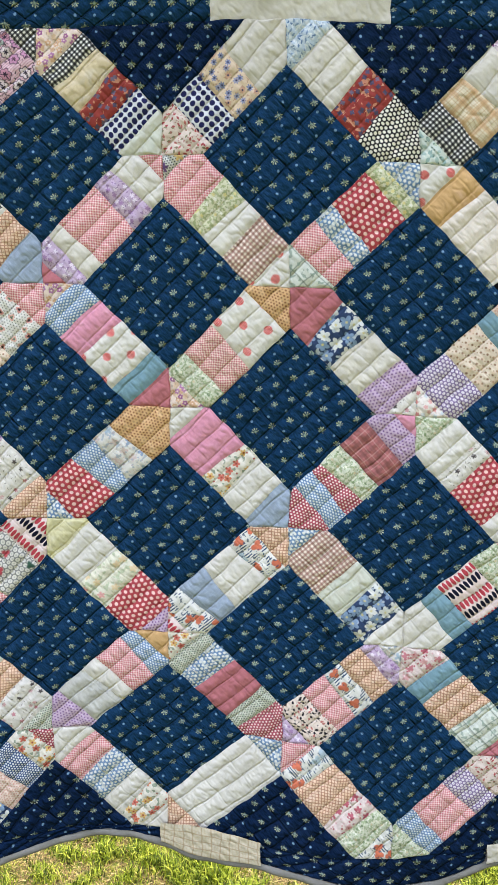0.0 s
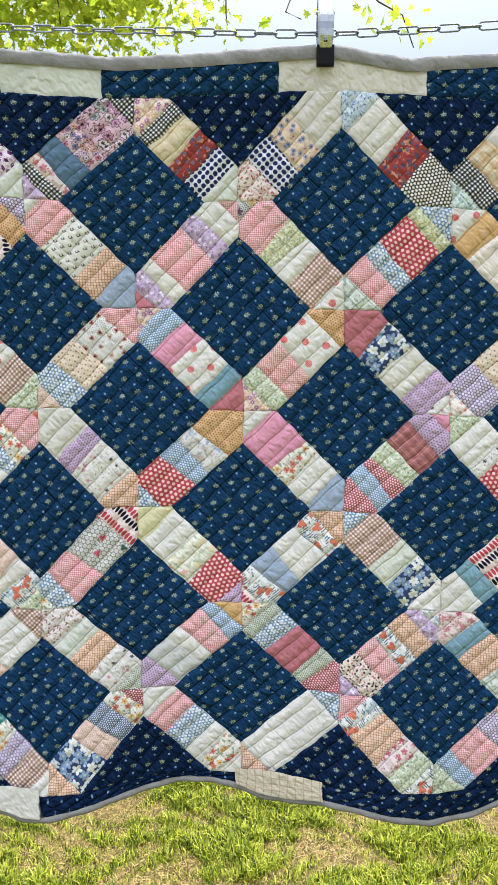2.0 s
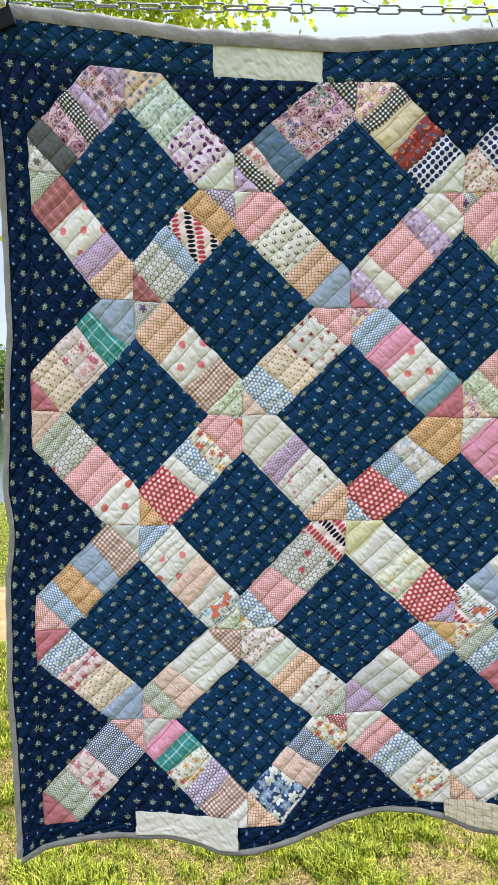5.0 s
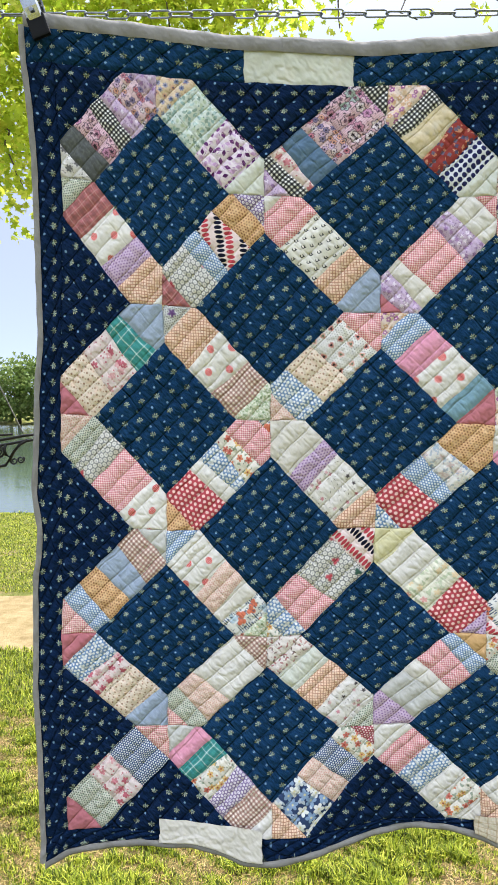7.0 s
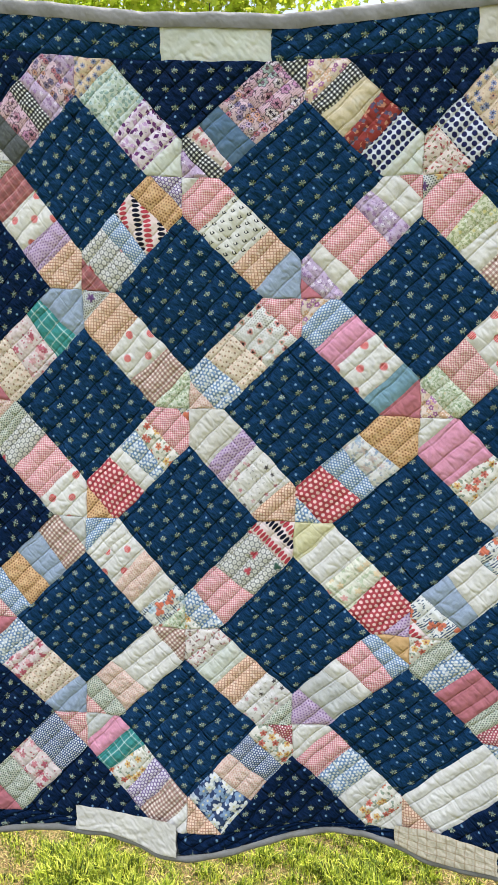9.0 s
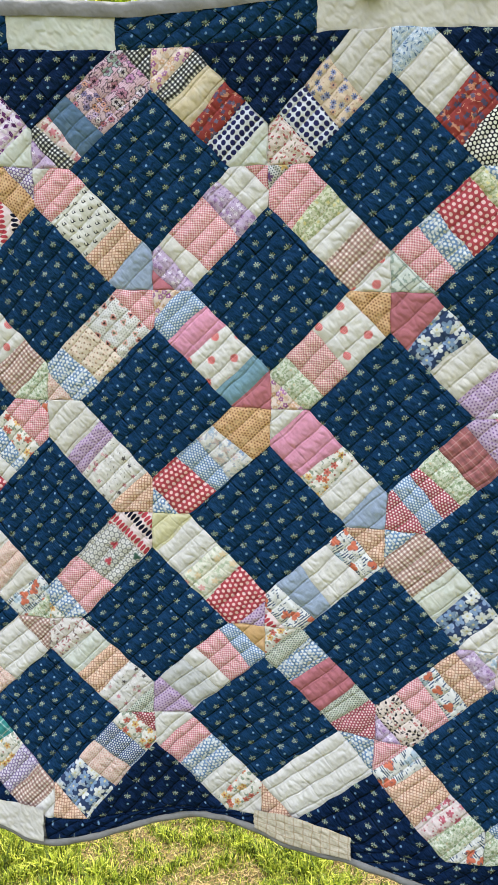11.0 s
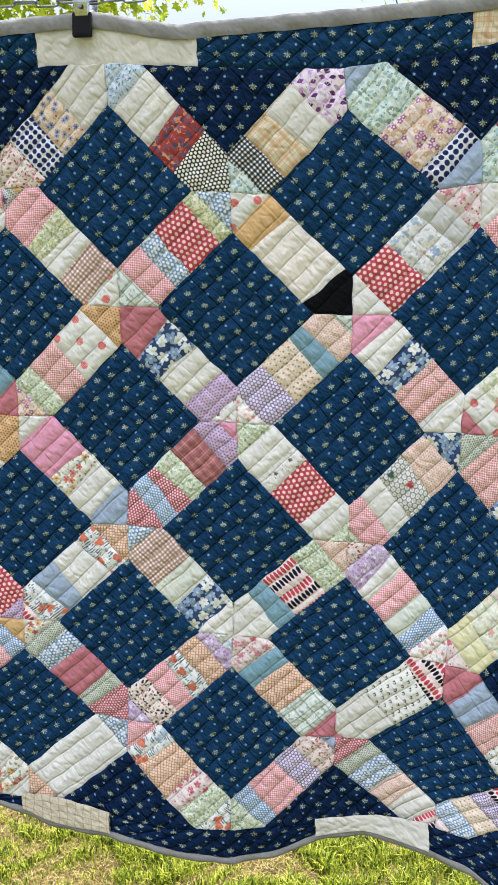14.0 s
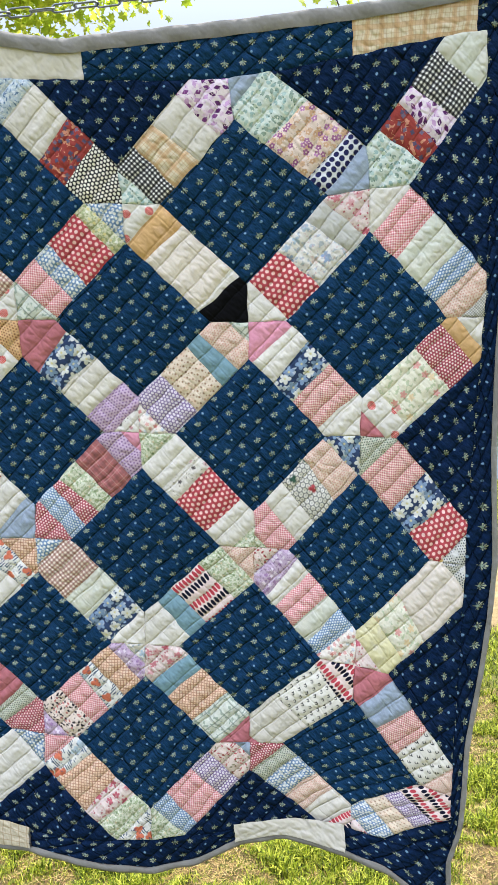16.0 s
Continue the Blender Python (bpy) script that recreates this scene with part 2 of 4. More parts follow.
        loc = self.add("ShaderNodeVectorMath", operation='SUBTRACT')
        self.put(loc.inputs[0], off.outputs[0])
        sc = self.add("ShaderNodeVectorMath", operation='SCALE')
        self.put(sc.inputs[0], n.outputs["Position"])
        sc.inputs[3].default_value = 1.0
        self.put(loc.inputs[1], sc.outputs[0])
        lx, ly, _ = self.split(loc.outputs[0])
        r, g, b = self.split(n.outputs["Color"])
        a = self.m('MULTIPLY_ADD', g, 6.28, self.m('ARCTAN2', ly, lx))
        d = self.m('MULTIPLY', self.m('SQRT', self.m('ADD', self.m('MULTIPLY', lx, lx), self.m('MULTIPLY', ly, ly))), scale)
        lobe = self.m('ABSOLUTE', self.m('COSINE', self.m('MULTIPLY', a, petals / 2)))
        reach = self.m('MULTIPLY', self.m('MULTIPLY_ADD', lobe, 1 - edge, edge), size)
        stops = [(i / len(palette), c) for i, c in enumerate(palette)]
        self.paint(self.step(self.m('SUBTRACT', d, reach), .05, -.05), self.ramp(r, *stops, constant=True))
        return self

    def leaves(self, scale, long, wide, palette, seed=0.0, random=0.8, pointed=1.0):
        """Scattered single leaves at all angles; pointed 1 gives lozenges, 2 ovals."""
        n = self.add("ShaderNodeTexVoronoi", voronoi_dimensions='2D')
        off = self.add("ShaderNodeVectorMath", operation='ADD')
        self.put(off.inputs[0], self.uv)
        off.inputs[1].default_value = (seed * 7.3, seed * 3.1, 0)
        self.put(n.inputs["Vector"], off.outputs[0])
        n.inputs["Scale"].default_value, n.inputs["Randomness"].default_value = scale, random
        loc = self.add("ShaderNodeVectorMath", operation='SUBTRACT')
        self.put(loc.inputs[0], off.outputs[0])
        self.put(loc.inputs[1], n.outputs["Position"])
        lx, ly, _ = self.split(loc.outputs[0])
        r, g, b = self.split(n.outputs["Color"])
        a = self.m('MULTIPLY', g, 6.28)
        ca, sa = self.m('COSINE', a), self.m('SINE', a)
        px = self.m('ABSOLUTE', self.m('ADD', self.m('MULTIPLY', lx, ca), self.m('MULTIPLY', ly, sa)))
        py = self.m('ABSOLUTE', self.m('SUBTRACT', self.m('MULTIPLY', ly, ca), self.m('MULTIPLY', lx, sa)))
        d = self.m('ADD', self.m('POWER', self.m('DIVIDE', px, long), pointed), self.m('POWER', self.m('DIVIDE', py, wide), pointed))
        stops = [(i / len(palette), c) for i, c in enumerate(palette)]
        return self.paint(self.step(d, 1.15, .85), self.ramp(r, *stops, constant=True))

    def net(self, period, rgb, width=.2, amount=1.0):
        """Thin crossing lines set on the slant."""
        lines = []
        for op in ('ADD', 'SUBTRACT'):
            q = self.m('FRACT', self.m('DIVIDE', self.m(op, self.x, self.y), period))
            lines.append(self.step(self.m('ABSOLUTE', self.m('SUBTRACT', q, .5)), width / 2 + .08, width / 2 - .06))
        return self.paint(self.m('MULTIPLY', self.m('MAXIMUM', lines[0], lines[1]), amount), rgb)

    def specks(self, scale, rgb, lo=.62, hi=.68, amount=1.0, ax=1.0, ay=1.0, detail=1.0):
        v = self.vec(self.m('MULTIPLY', self.x, ax), self.m('MULTIPLY', self.y, ay))
        return self.paint(self.m('MULTIPLY', self.step(self.noise(v, scale, detail), lo, hi), amount), rgb)

    def done(self, sheen=0.0, pucker=.8, sat=.91, cross=.0005, crease=.0026, groove=.0013, rumple=.0026, fine=1.0):
        hs = self.add("ShaderNodeHueSaturation")
        hs.inputs["Saturation"].default_value = sat
        self.put(hs.inputs["Color"], self.col)
        self.col = hs.outputs[0]
        # washed and worn: paler in places, threads, fine puckers
        pos = self.add("ShaderNodeNewGeometry").outputs["Position"]
        fade = self.step(self.noise(pos, 9, 4, .6), .35, .85)
        grain = self.noise(self.vec(self.m('MULTIPLY', self.x, 1.0), self.m('MULTIPLY', self.y, 6.0)), 6, 3, .7)
        grain2 = self.noise(self.vec(self.m('MULTIPLY', self.x, 6.0), self.y), 6, 3, .7)
        th = self.m('MULTIPLY', self.m('MULTIPLY_ADD', self.m('ADD', grain, grain2), .22, .80), self.m('MULTIPLY_ADD', fade, .2, .94))
        n = self.add("ShaderNodeMix", data_type='RGBA', blend_type='MULTIPLY')
        n.inputs[0].default_value = 1.0
        self.put(n.inputs[6], self.col)
        self.put(n.inputs[7], self.vec(th, th, th))
        self.put(self.bsdf.inputs["Base Color"], n.outputs[2])
        x, y, z = self.split(pos)
        # puckers run across the slanting stitch lines
        pu = self.vec(self.m('MULTIPLY', self.m('ADD', x, z), 75), self.m('MULTIPLY', self.m('SUBTRACT', x, z), 34))
        b1 = self.bump(self.noise(pu, 1.0, fine, .5), pucker, crease)
        wr = self.noise(self.vec(self.m('MULTIPLY', self.m('ADD', x, z), 40), self.m('MULTIPLY', self.m('SUBTRACT', x, z), 30), 3.0), 1.0, 1.2, .5)
        ridge = self.m('ABSOLUTE', self.m('SUBTRACT', wr, .5))
        b1 = self.bump(self.step(ridge, 0.0, .2), .5, rumple, b1)
        b2 = self.bump(self.m('ADD', grain, grain2), .15, .0004, b1)
        # the pinch of the quilting stitches
        row, run, _ = self.split(self.add("ShaderNodeUVMap", uv_map="rows").outputs[0])
        gap = self.m('ABSOLUTE', self.m('SUBTRACT', row, self.m('ROUND', row)))
        b2 = self.bump(self.step(gap, 0.0, .1), 1.0, groove, b2)
        # the sparser rows the other way
        row2 = self.m('DIVIDE', run, .433)
        gap2 = self.m('ABSOLUTE', self.m('SUBTRACT', row2, self.m('ROUND', row2)))
        b2 = self.bump(self.step(gap2, 0.0, .05), 1.0, cross, b2)
        self.put(self.bsdf.inputs["Normal"], b2)
        if sheen:
            self.bsdf.inputs["Sheen Weight"].default_value = sheen
        return self.mat


WHITE, CREAM, BUFF = lin(216, 209, 197), lin(210, 202, 188), lin(204, 195, 176)
NAVY, DARK = lin(20, 51, 80), lin(12, 31, 58)
ROSE = lin(180, 100, 106)
BROWN = lin(140, 92, 72)
PURPLE = lin(122, 70, 140)
SAGE = lin(150, 168, 140)
PEACH = lin(226, 186, 158)


def navy_print(name, base):
    f = Fabric(name, base)
    f.specks(.35, tuple(c * 1.35 + .004 for c in base), .42, .75, .6)
    f.sprig(2.7, 2.8, .35, .29, 9, lin(176, 182, 150))
    f.dots(2.7, 2.8, .17, lin(132, 148, 134), soft=.1)
    f.dots(2.7, 2.8, .19, lin(112, 142, 168), soft=.08, ox=.5, oy=.46)
    return f.done(sat=1.0, cross=.0024, pucker=1.0, crease=.0092, groove=.0032, rumple=.0026, fine=2.2)


F = {
    'nv': navy_print("navy_sprig", NAVY),
    'dk': navy_print("dark_navy_sprig", DARK),
    'cr': Fabric("white_muslin", WHITE).specks(.5, BUFF, .5, .9, .5).done(),
    'ce': Fabric("cream_muslin", CREAM).specks(.4, BUFF, .4, .8, .6).done(),
    'cg': Fabric("celadon_muslin", lin(204, 204, 187)).specks(.4, BUFF, .4, .8, .5).done(),
    'cn': Fabric("blush_muslin", lin(220, 206, 190)).specks(2.5, WHITE, .5, .7, .5).done(),
    'bu': Fabric("golden_buff", lin(208, 188, 148)).specks(.6, CREAM, .45, .8, .5).done(),
    'ye': Fabric("yellow_cotton", lin(216, 206, 156)).specks(.6, CREAM, .5, .8, .5).done(),
    'og': Fabric("ochre_cotton", lin(205, 160, 98)).specks(.6, PEACH, .5, .9, .4).done(),
    'pk': Fabric("pink_cotton", lin(216, 138, 160)).specks(.8, lin(232, 166, 184), .5, .8, .4).done(),
    'ro': Fabric("rose_cotton", ROSE).specks(.8, lin(205, 120, 122), .5, .8, .4).done(),
    'bs': Fabric("blue_chambray", lin(148, 161, 178)).specks(1.2, lin(168, 179, 194), .45, .8, .5, 1, 4).done(),
    'sl': Fabric("slate_cotton", lin(84, 110, 134)).specks(1.0, lin(110, 132, 150), .45, .8, .5).done(),
    'tb': Fabric("teal_cotton", lin(116, 150, 162)).specks(1.0, lin(138, 170, 180), .5, .8, .5).done(),
    'gy': Fabric("charcoal_cotton", lin(84, 86, 84)).specks(2, lin(104, 106, 102), .45, .7, .6).done(),
    'lg': Fabric("grey_linen", lin(190, 187, 178)).specks(3, WHITE, .5, .8, .4, 1, 3).done(),
    'bk': Fabric("black_cotton", lin(14, 14, 16)).done(),
    'rd': Fabric("red_polka", lin(176, 48, 58)).dots(.9, .8, .27, lin(236, 192, 182), soft=.06).done(),

    'pb': Fabric("pink_basket", lin(200, 98, 104)).diagonal(.5, lin(238, 206, 200), .8).specks(.8, lin(212, 140, 142), .5, .8, .4).done(),
    'rg': Fabric("red_geometric", lin(164, 62, 76)).dots(.5, .44, .14, lin(232, 208, 200), soft=.05).done(),
    'rn': Fabric("coral_net", lin(190, 92, 96)).diagonal(.5, lin(232, 206, 190), .9).specks(2.5, BROWN, .62, .68, .5).done(),
    'bc': Fabric("blue_check", lin(96, 128, 166)).dots(.46, .4, .13, lin(216, 220, 218), stretch=.6, soft=.06).specks(3, lin(142, 164, 186), .5, .7, .5).done(),
    'ns': Fabric("denim_dot", lin(62, 82, 120)).dots(.42, .37, .13, lin(214, 216, 214), soft=.04).done(),
    'gd': Fabric("gold_net", lin(212, 164, 108)).dots(.5, .43, .13, lin(142, 92, 54), soft=.06).specks(1.0, lin(224, 184, 130), .45, .7, .5).done(),
    'pg': Fabric("peach_check", lin(228, 190, 156)).specks(.9, lin(232, 206, 180), .45, .7, .6).net(.66, lin(160, 98, 68), .22, .85).done(),
    'br': Fabric("brown_gingham", lin(226, 208, 190)).gingham(.64, lin(140, 82, 66), .62).done(),
    'bg': Fabric("black_gingham", lin(222, 218, 210)).gingham(.6, lin(16, 16, 24), .84).done(),
    'gk': Fabric("grey_pincheck", lin(196, 192, 176)).gingham(.3, lin(110, 110, 104), .5).done(),
    'nd': Fabric("indigo_polka", lin(216, 216, 220)).dots(1.05, .95, .4, lin(34, 36, 84), drop=0.0, soft=.07).done(),
    'lv': Fabric("lavender_dot", lin(192, 164, 186)).dots(.52, .46, .12, lin(122, 84, 132), soft=.06).done(),
    'pv': Fabric("violet_net", lin(122, 96, 142)).dots(.6, .53, .22, lin(224, 214, 216), soft=.06).dots(.6, .53, .05, PURPLE).done(),
    'bl': Fabric("blue_net", lin(104, 134, 168)).dots(.66, .56, .21, lin(222, 220, 210), soft=.07).specks(1.4, lin(216, 216, 208), .52, .62, .75).specks(2.6, lin(84, 112, 150), .62, .68, .7).done(),
    'gs': Fabric("grey_green_sprig", lin(202, 200, 180)).dots(.42, .36, .09, lin(84, 92, 80), soft=.05, stretch=.5).specks(3.0, SAGE, .52, .64, .6).specks(4, lin(70, 78, 70), .64, .7, .7).done(),
    'gh': Fabric("honeycomb", lin(136, 134, 130)).dots(.84, .72, .35, lin(214, 208, 196), soft=.05).dots(.84, .72, .1, lin(176, 172, 164), soft=.06).flowers(.22, .15, [lin(184, 52, 64), lin(56, 88, 72), lin(184, 52, 64)], 3, .5, 1.0).done(),
    'bt': Fabric("brown_dot_cream", lin(220, 200, 174)).dots(1.0, .85, .16, lin(146, 108, 80), soft=.08).dots(1.0, .85, .09, lin(170, 136, 106), soft=.06, ox=.36, oy=.4).specks(1.2, PEACH, .5, .7, .5).done(),
    'pd': Fabric("coral_dot_floral", lin(226, 214, 202)).flowers(.9, .32, [lin(206, 130, 122), lin(216, 160, 150), lin(200, 204, 208)], 5, .6, 2.0).specks(2.2, lin(180, 150, 140), .6, .66, .6).done(),
    'bh': Fabric("black_honeycomb", lin(22, 22, 26)).dots(.62, .54, .23, lin(224, 218, 200), soft=.04).done(),
    'ck': Fabric("grey_dot_flower", lin(202, 200, 192)).dots(.4, .36, .1, lin(64, 66, 74), soft=.05).flowers(.36, .26, [lin(104, 70, 120), lin(206, 170, 96), lin(202, 200, 192)], 5, .4, 3.0).done(),
    'wp': Fabric("black_tulip", lin(218, 212, 198)).rings(1.45, 1.2, .22, .07, lin(34, 34, 40)).dots(1.45, 1.2, .15, lin(218, 212, 198), ox=.13, oy=.1).dots(1.45, 1.2, .09, lin(34, 34, 40), ox=-.2, oy=.16).done(),
    'vd': Fabric("violet_leaf", lin(224, 208, 212)).specks(1.2, lin(208, 170, 204), .5, .62, .7).leaves(.78, .52, .34, [lin(88, 34, 92), lin(122, 58, 122), lin(196, 150, 192), lin(100, 44, 104)], 4.0, .75, 1.2).leaves(1.3, .4, .05, [lin(150, 96, 150), lin(224, 208, 212)], 4.6).done(),
    'tp': Fabric("teal_plaid", lin(56, 142, 134)).stripe("x", 1.8, .07, lin(206, 222, 212), .75).stripe("y", 1.8, .07, lin(206, 222, 212), .75).stripe("x", .9, .4, lin(40, 112, 110), .4).done(),
    'rl': Fabric("rose_plaid", lin(172, 96, 94)).stripe('x', 1.6, .35, lin(128, 80, 76), .5).stripe('y', 1.6, .35, lin(128, 80, 76), .5).stripe('x', 1.6, .07, lin(206, 160, 150), .5, .5).stripe('y', 1.6, .07, lin(206, 160, 150), .5, .5).done(),
    'lp': Fabric("tan_plaid", lin(216, 200, 168)).stripe("x", 2.1, .34, lin(198, 152, 96), .6).stripe("y", 1.9, .34, lin(198, 152, 96), .6).stripe("x", .7, .2, lin(180, 140, 96), .4).stripe("y", .65, .2, lin(180, 140, 96), .4).done(),
    'lq': Fabric("cream_plaid", lin(202, 189, 162)).stripe('x', 1.5, .12, lin(164, 134, 98), .7).stripe('y', 1.3, .12, lin(164, 134, 98), .7).stripe('x', .5, .16, lin(190, 166, 130), .4).stripe('y', .45, .16, lin(190, 166, 130), .4).done(),
    'bb': Fabric("red_black_oval", lin(228, 204, 196)).dots(3.9, .72, .68, lin(186, 40, 56), drop=0.0, stretch=5.6, soft=.08).dots(3.9, .72, .68, lin(24, 26, 44), drop=0.0, stretch=5.6, soft=.08, ox=.4, oy=.4).done(),
    'bf': Fabric("blue_blossom", lin(46, 64, 98)).specks(1.1, lin(190, 198, 204), .6, .63, .8, 1, .6).flowers(.56, .56, [lin(212, 212, 204), lin(128, 150, 178), lin(212, 210, 200), lin(122, 146, 174)], 5, .5, 5.0, .5).flowers(.56, .11, [lin(206, 194, 136)], 4, .8, 5.0, .5).done(),
    'ot': Fabric("orange_tulip", lin(220, 216, 206)).hatch(.4, lin(58, 78, 110)).flowers(.4, .36, [lin(206, 100, 58), lin(220, 216, 206), lin(176, 192, 200), lin(206, 100, 58)], 3, .5, 6.0, .9).specks(1.9, lin(70, 90, 110), .62, .66, .8).done(),
    'of': Fabric("orange_floral", lin(222, 213, 196)).specks(1.3, lin(120, 138, 110), .58, .62, .8).flowers(.62, .38, [lin(204, 112, 66), lin(212, 168, 88), lin(222, 213, 196), lin(196, 96, 72), lin(212, 168, 88)], 5, .5, 7.0, .95).flowers(.62, .1, [lin(150, 60, 44)], 5, .8, 7.0, .95).done(),
    'op': Fabric("peach_blue_floral", lin(216, 190, 158)).flowers(.75, .36, [lin(120, 128, 162), lin(208, 160, 134), lin(146, 148, 176)], 7, .5, 8.0).specks(2.2, lin(170, 120, 100), .6, .66, .6).flowers(.75, .1, [lin(60, 60, 90)], 5, .9, 8.0).done(),
    'mf': Fabric("magenta_floral", lin(222, 198, 182)).flowers(.95, .44, [lin(208, 166, 130), lin(216, 182, 150), lin(222, 198, 182)], 6, .7, 9.5).flowers(.95, .42, [lin(158, 88, 140), lin(174, 112, 158), lin(222, 198, 182), lin(206, 160, 120)], 5, .62, 9.0).flowers(.95, .12, [lin(228, 206, 190)], 5, .8, 9.0).specks(2.2, lin(160, 130, 120), .62, .67, .6).done(),
    'lf': Fabric("lilac_floral", lin(190, 164, 188)).flowers(1.0, .36, [lin(224, 208, 220), lin(160, 122, 164), lin(204, 176, 202)], 6, .5, 10.0).specks(2.6, lin(128, 92, 136), .58, .64, .7).done(),
    'rb': Fabric("pink_black_floral", lin(214, 180, 188)).stripe("y", .3, .4, lin(180, 112, 132), .6).flowers(.55, .5, [lin(72, 56, 70)], 6, .72, 11.0).flowers(.55, .42, [lin(180, 120, 138), lin(220, 202, 206), lin(190, 130, 164), lin(160, 172, 162), lin(212, 172, 180)], 6, .7, 11.0).flowers(.55, .2, [lin(50, 40, 52), lin(110, 72, 92)], 6, .35, 11.0).specks(2.0, lin(60, 50, 60), .62, .66, .9).done(),
    'mo': Fabric("mixed_floral", lin(212, 178, 182)).flowers(.85, .48, [lin(92, 76, 100)], 6, .7, 12.0).flowers(.85, .4, [lin(206, 146, 116), lin(128, 114, 148), lin(218, 200, 200), lin(188, 108, 118), lin(200, 168, 196)], 6, .65, 12.0).flowers(.85, .14, [lin(60, 50, 66)], 5, .7, 12.0).specks(2.5, lin(96, 76, 90), .6, .65, .7).done(),
    'tf': Fabric("aqua_floral", lin(200, 208, 196)).leaves(1.15, .4, .27, [lin(150, 176, 170), lin(168, 190, 182), lin(140, 160, 146), lin(178, 190, 160)], 13.0, .8, 1.7).leaves(1.5, .2, .12, [lin(112, 136, 124), lin(200, 208, 196), lin(214, 218, 204)], 13.7).done(),
    'gf': Fabric("green_floral", lin(204, 206, 180)).specks(2.0, lin(142, 160, 110), .46, .56, .75).specks(3.2, lin(224, 220, 200), .55, .62, .8).flowers(.9, .2, [lin(222, 218, 192), lin(206, 190, 150), lin(126, 144, 104)], 5, .5, 14.0).done(),
    'yg': Fabric("yellow_green_floral", lin(208, 204, 168)).specks(2.2, lin(150, 160, 104), .47, .55, .8).flowers(.9, .26, [lin(214, 200, 128), lin(222, 218, 196)], 5, .5, 15.0).done(),
    'kf': Fabric("rose_sprig_blush", lin(220, 200, 192)).specks(1.6, lin(206, 182, 174), .5, .6, .6).flowers(.55, .36, [lin(184, 84, 98), lin(196, 116, 122), lin(220, 200, 192), lin(206, 150, 148)], 5, .55, 16.0).flowers(1.4, .24, [lin(176, 82, 94), lin(220, 200, 192), lin(206, 160, 156)], 4, .5, 16.6).done(),
    'kl': Fabric("rose_brown_leaf", lin(218, 206, 194)).leaves(1.25, .36, .15, [lin(168, 106, 104), lin(130, 108, 100), lin(218, 206, 194), lin(190, 140, 132)], 16.0, .85, 1.4).specks(2.4, lin(170, 130, 122), .62, .67, .6).done(),
    'kp': Fabric("pale_pink_floral", lin(216, 208, 197)).specks(1.4, lin(202, 196, 184), .5, .6, .5).flowers(.55, .2, [lin(192, 124, 130), lin(84, 76, 74), lin(216, 208, 197), lin(204, 160, 156)], 5, .5, 17.0).leaves(1.2, .26, .06, [lin(110, 104, 94), lin(216, 208, 197), lin(170, 160, 146)], 17.5).done(),
    'kb': Fabric("pale_blue_floral", lin(216, 210, 200)).flowers(.5, .32, [lin(136, 154, 180), lin(206, 184, 174), lin(164, 180, 192), lin(216, 210, 200)], 4, .35, 18.0).specks(1.6, lin(150, 164, 178), .56, .62, .7).specks(2.4, lin(196, 150, 140), .63, .68, .5).done(),
    'pf': Fabric("pale_green_floral", lin(222, 216, 192)).specks(1.3, lin(170, 182, 140), .54, .62, .7).flowers(.5, .3, [lin(214, 150, 140), lin(222, 196, 150), lin(222, 216, 192)], 5, .5, 19.0).done(),
    'rc': Fabric("red_cluster_cream", lin(216, 196, 182)).leaves(1.45, .3, .15, [lin(164, 58, 62), lin(188, 104, 98), lin(216, 196, 182), lin(140, 134, 104)], 20.0, .9, 1.4).specks(2.6, lin(170, 84, 84), .62, .66, .7).done(),
    'rf': Fabric("rust_vine", lin(146, 46, 36)).specks(1.0, lin(206, 140, 104), .6, .62, .8).leaves(1.0, .42, .035, [lin(214, 160, 120), lin(146, 46, 36)], 21.5).flowers(.95, .34, [lin(84, 74, 100), lin(110, 96, 116), lin(146, 46, 36), lin(84, 74, 100)], 4, .6, 21.0).done(),
    'lb': Fabric("black_leaf_print", lin(222, 202, 186)).leaves(1.5, .3, .17, [lin(34, 32, 40), lin(60, 52, 52), lin(190, 110, 100), lin(222, 202, 186)], 22.0, .9, 1.3).specks(2.4, lin(70, 60, 64), .6, .65, .8).done(),
    'gl': Fabric("green_line_floral", lin(206, 208, 194)).stripe('x', 2.3, .06, lin(90, 108, 96), .8).stripe('y', 2.3, .06, lin(90, 108, 96), .8).specks(1.3, lin(130, 150, 132), .56, .62, .7).done(),
    'sf': Fabric("salmon_print", lin(220, 194, 174)).dots(.42, .38, .09, lin(196, 134, 114), soft=.06).specks(2.4, lin(200, 146, 126), .52, .62, .6).done(),
    'wf': Fabric("grey_floral", lin(196, 190, 180)).flowers(.6, .4, [lin(226, 222, 214), lin(110, 106, 104), lin(200, 190, 176)], 6, .5, 23.0).specks(2.6, lin(90, 88, 86), .6, .66, .7).done(),
    'cd': Fabric("cherry_dot", lin(216, 210, 200)).dots(.44, .38, .075, lin(72, 74, 70), soft=.05).flowers(.5, .26, [lin(202, 130, 116), lin(206, 150, 130)], 3, .6, 24.0, .5).flowers(.5, .13, [lin(50, 46, 46), lin(90, 110, 84)], 3, .5, 24.0, .5).done(),
    'bp': Fabric("blue_leaf_floral", lin(178, 192, 204)).leaves(1.7, .34, .12, [lin(92, 118, 152), lin(210, 214, 214), lin(120, 142, 170)], 25.0, .9, 1.5).specks(2.2, lin(216, 220, 220), .52, .6, .7).done(),
}


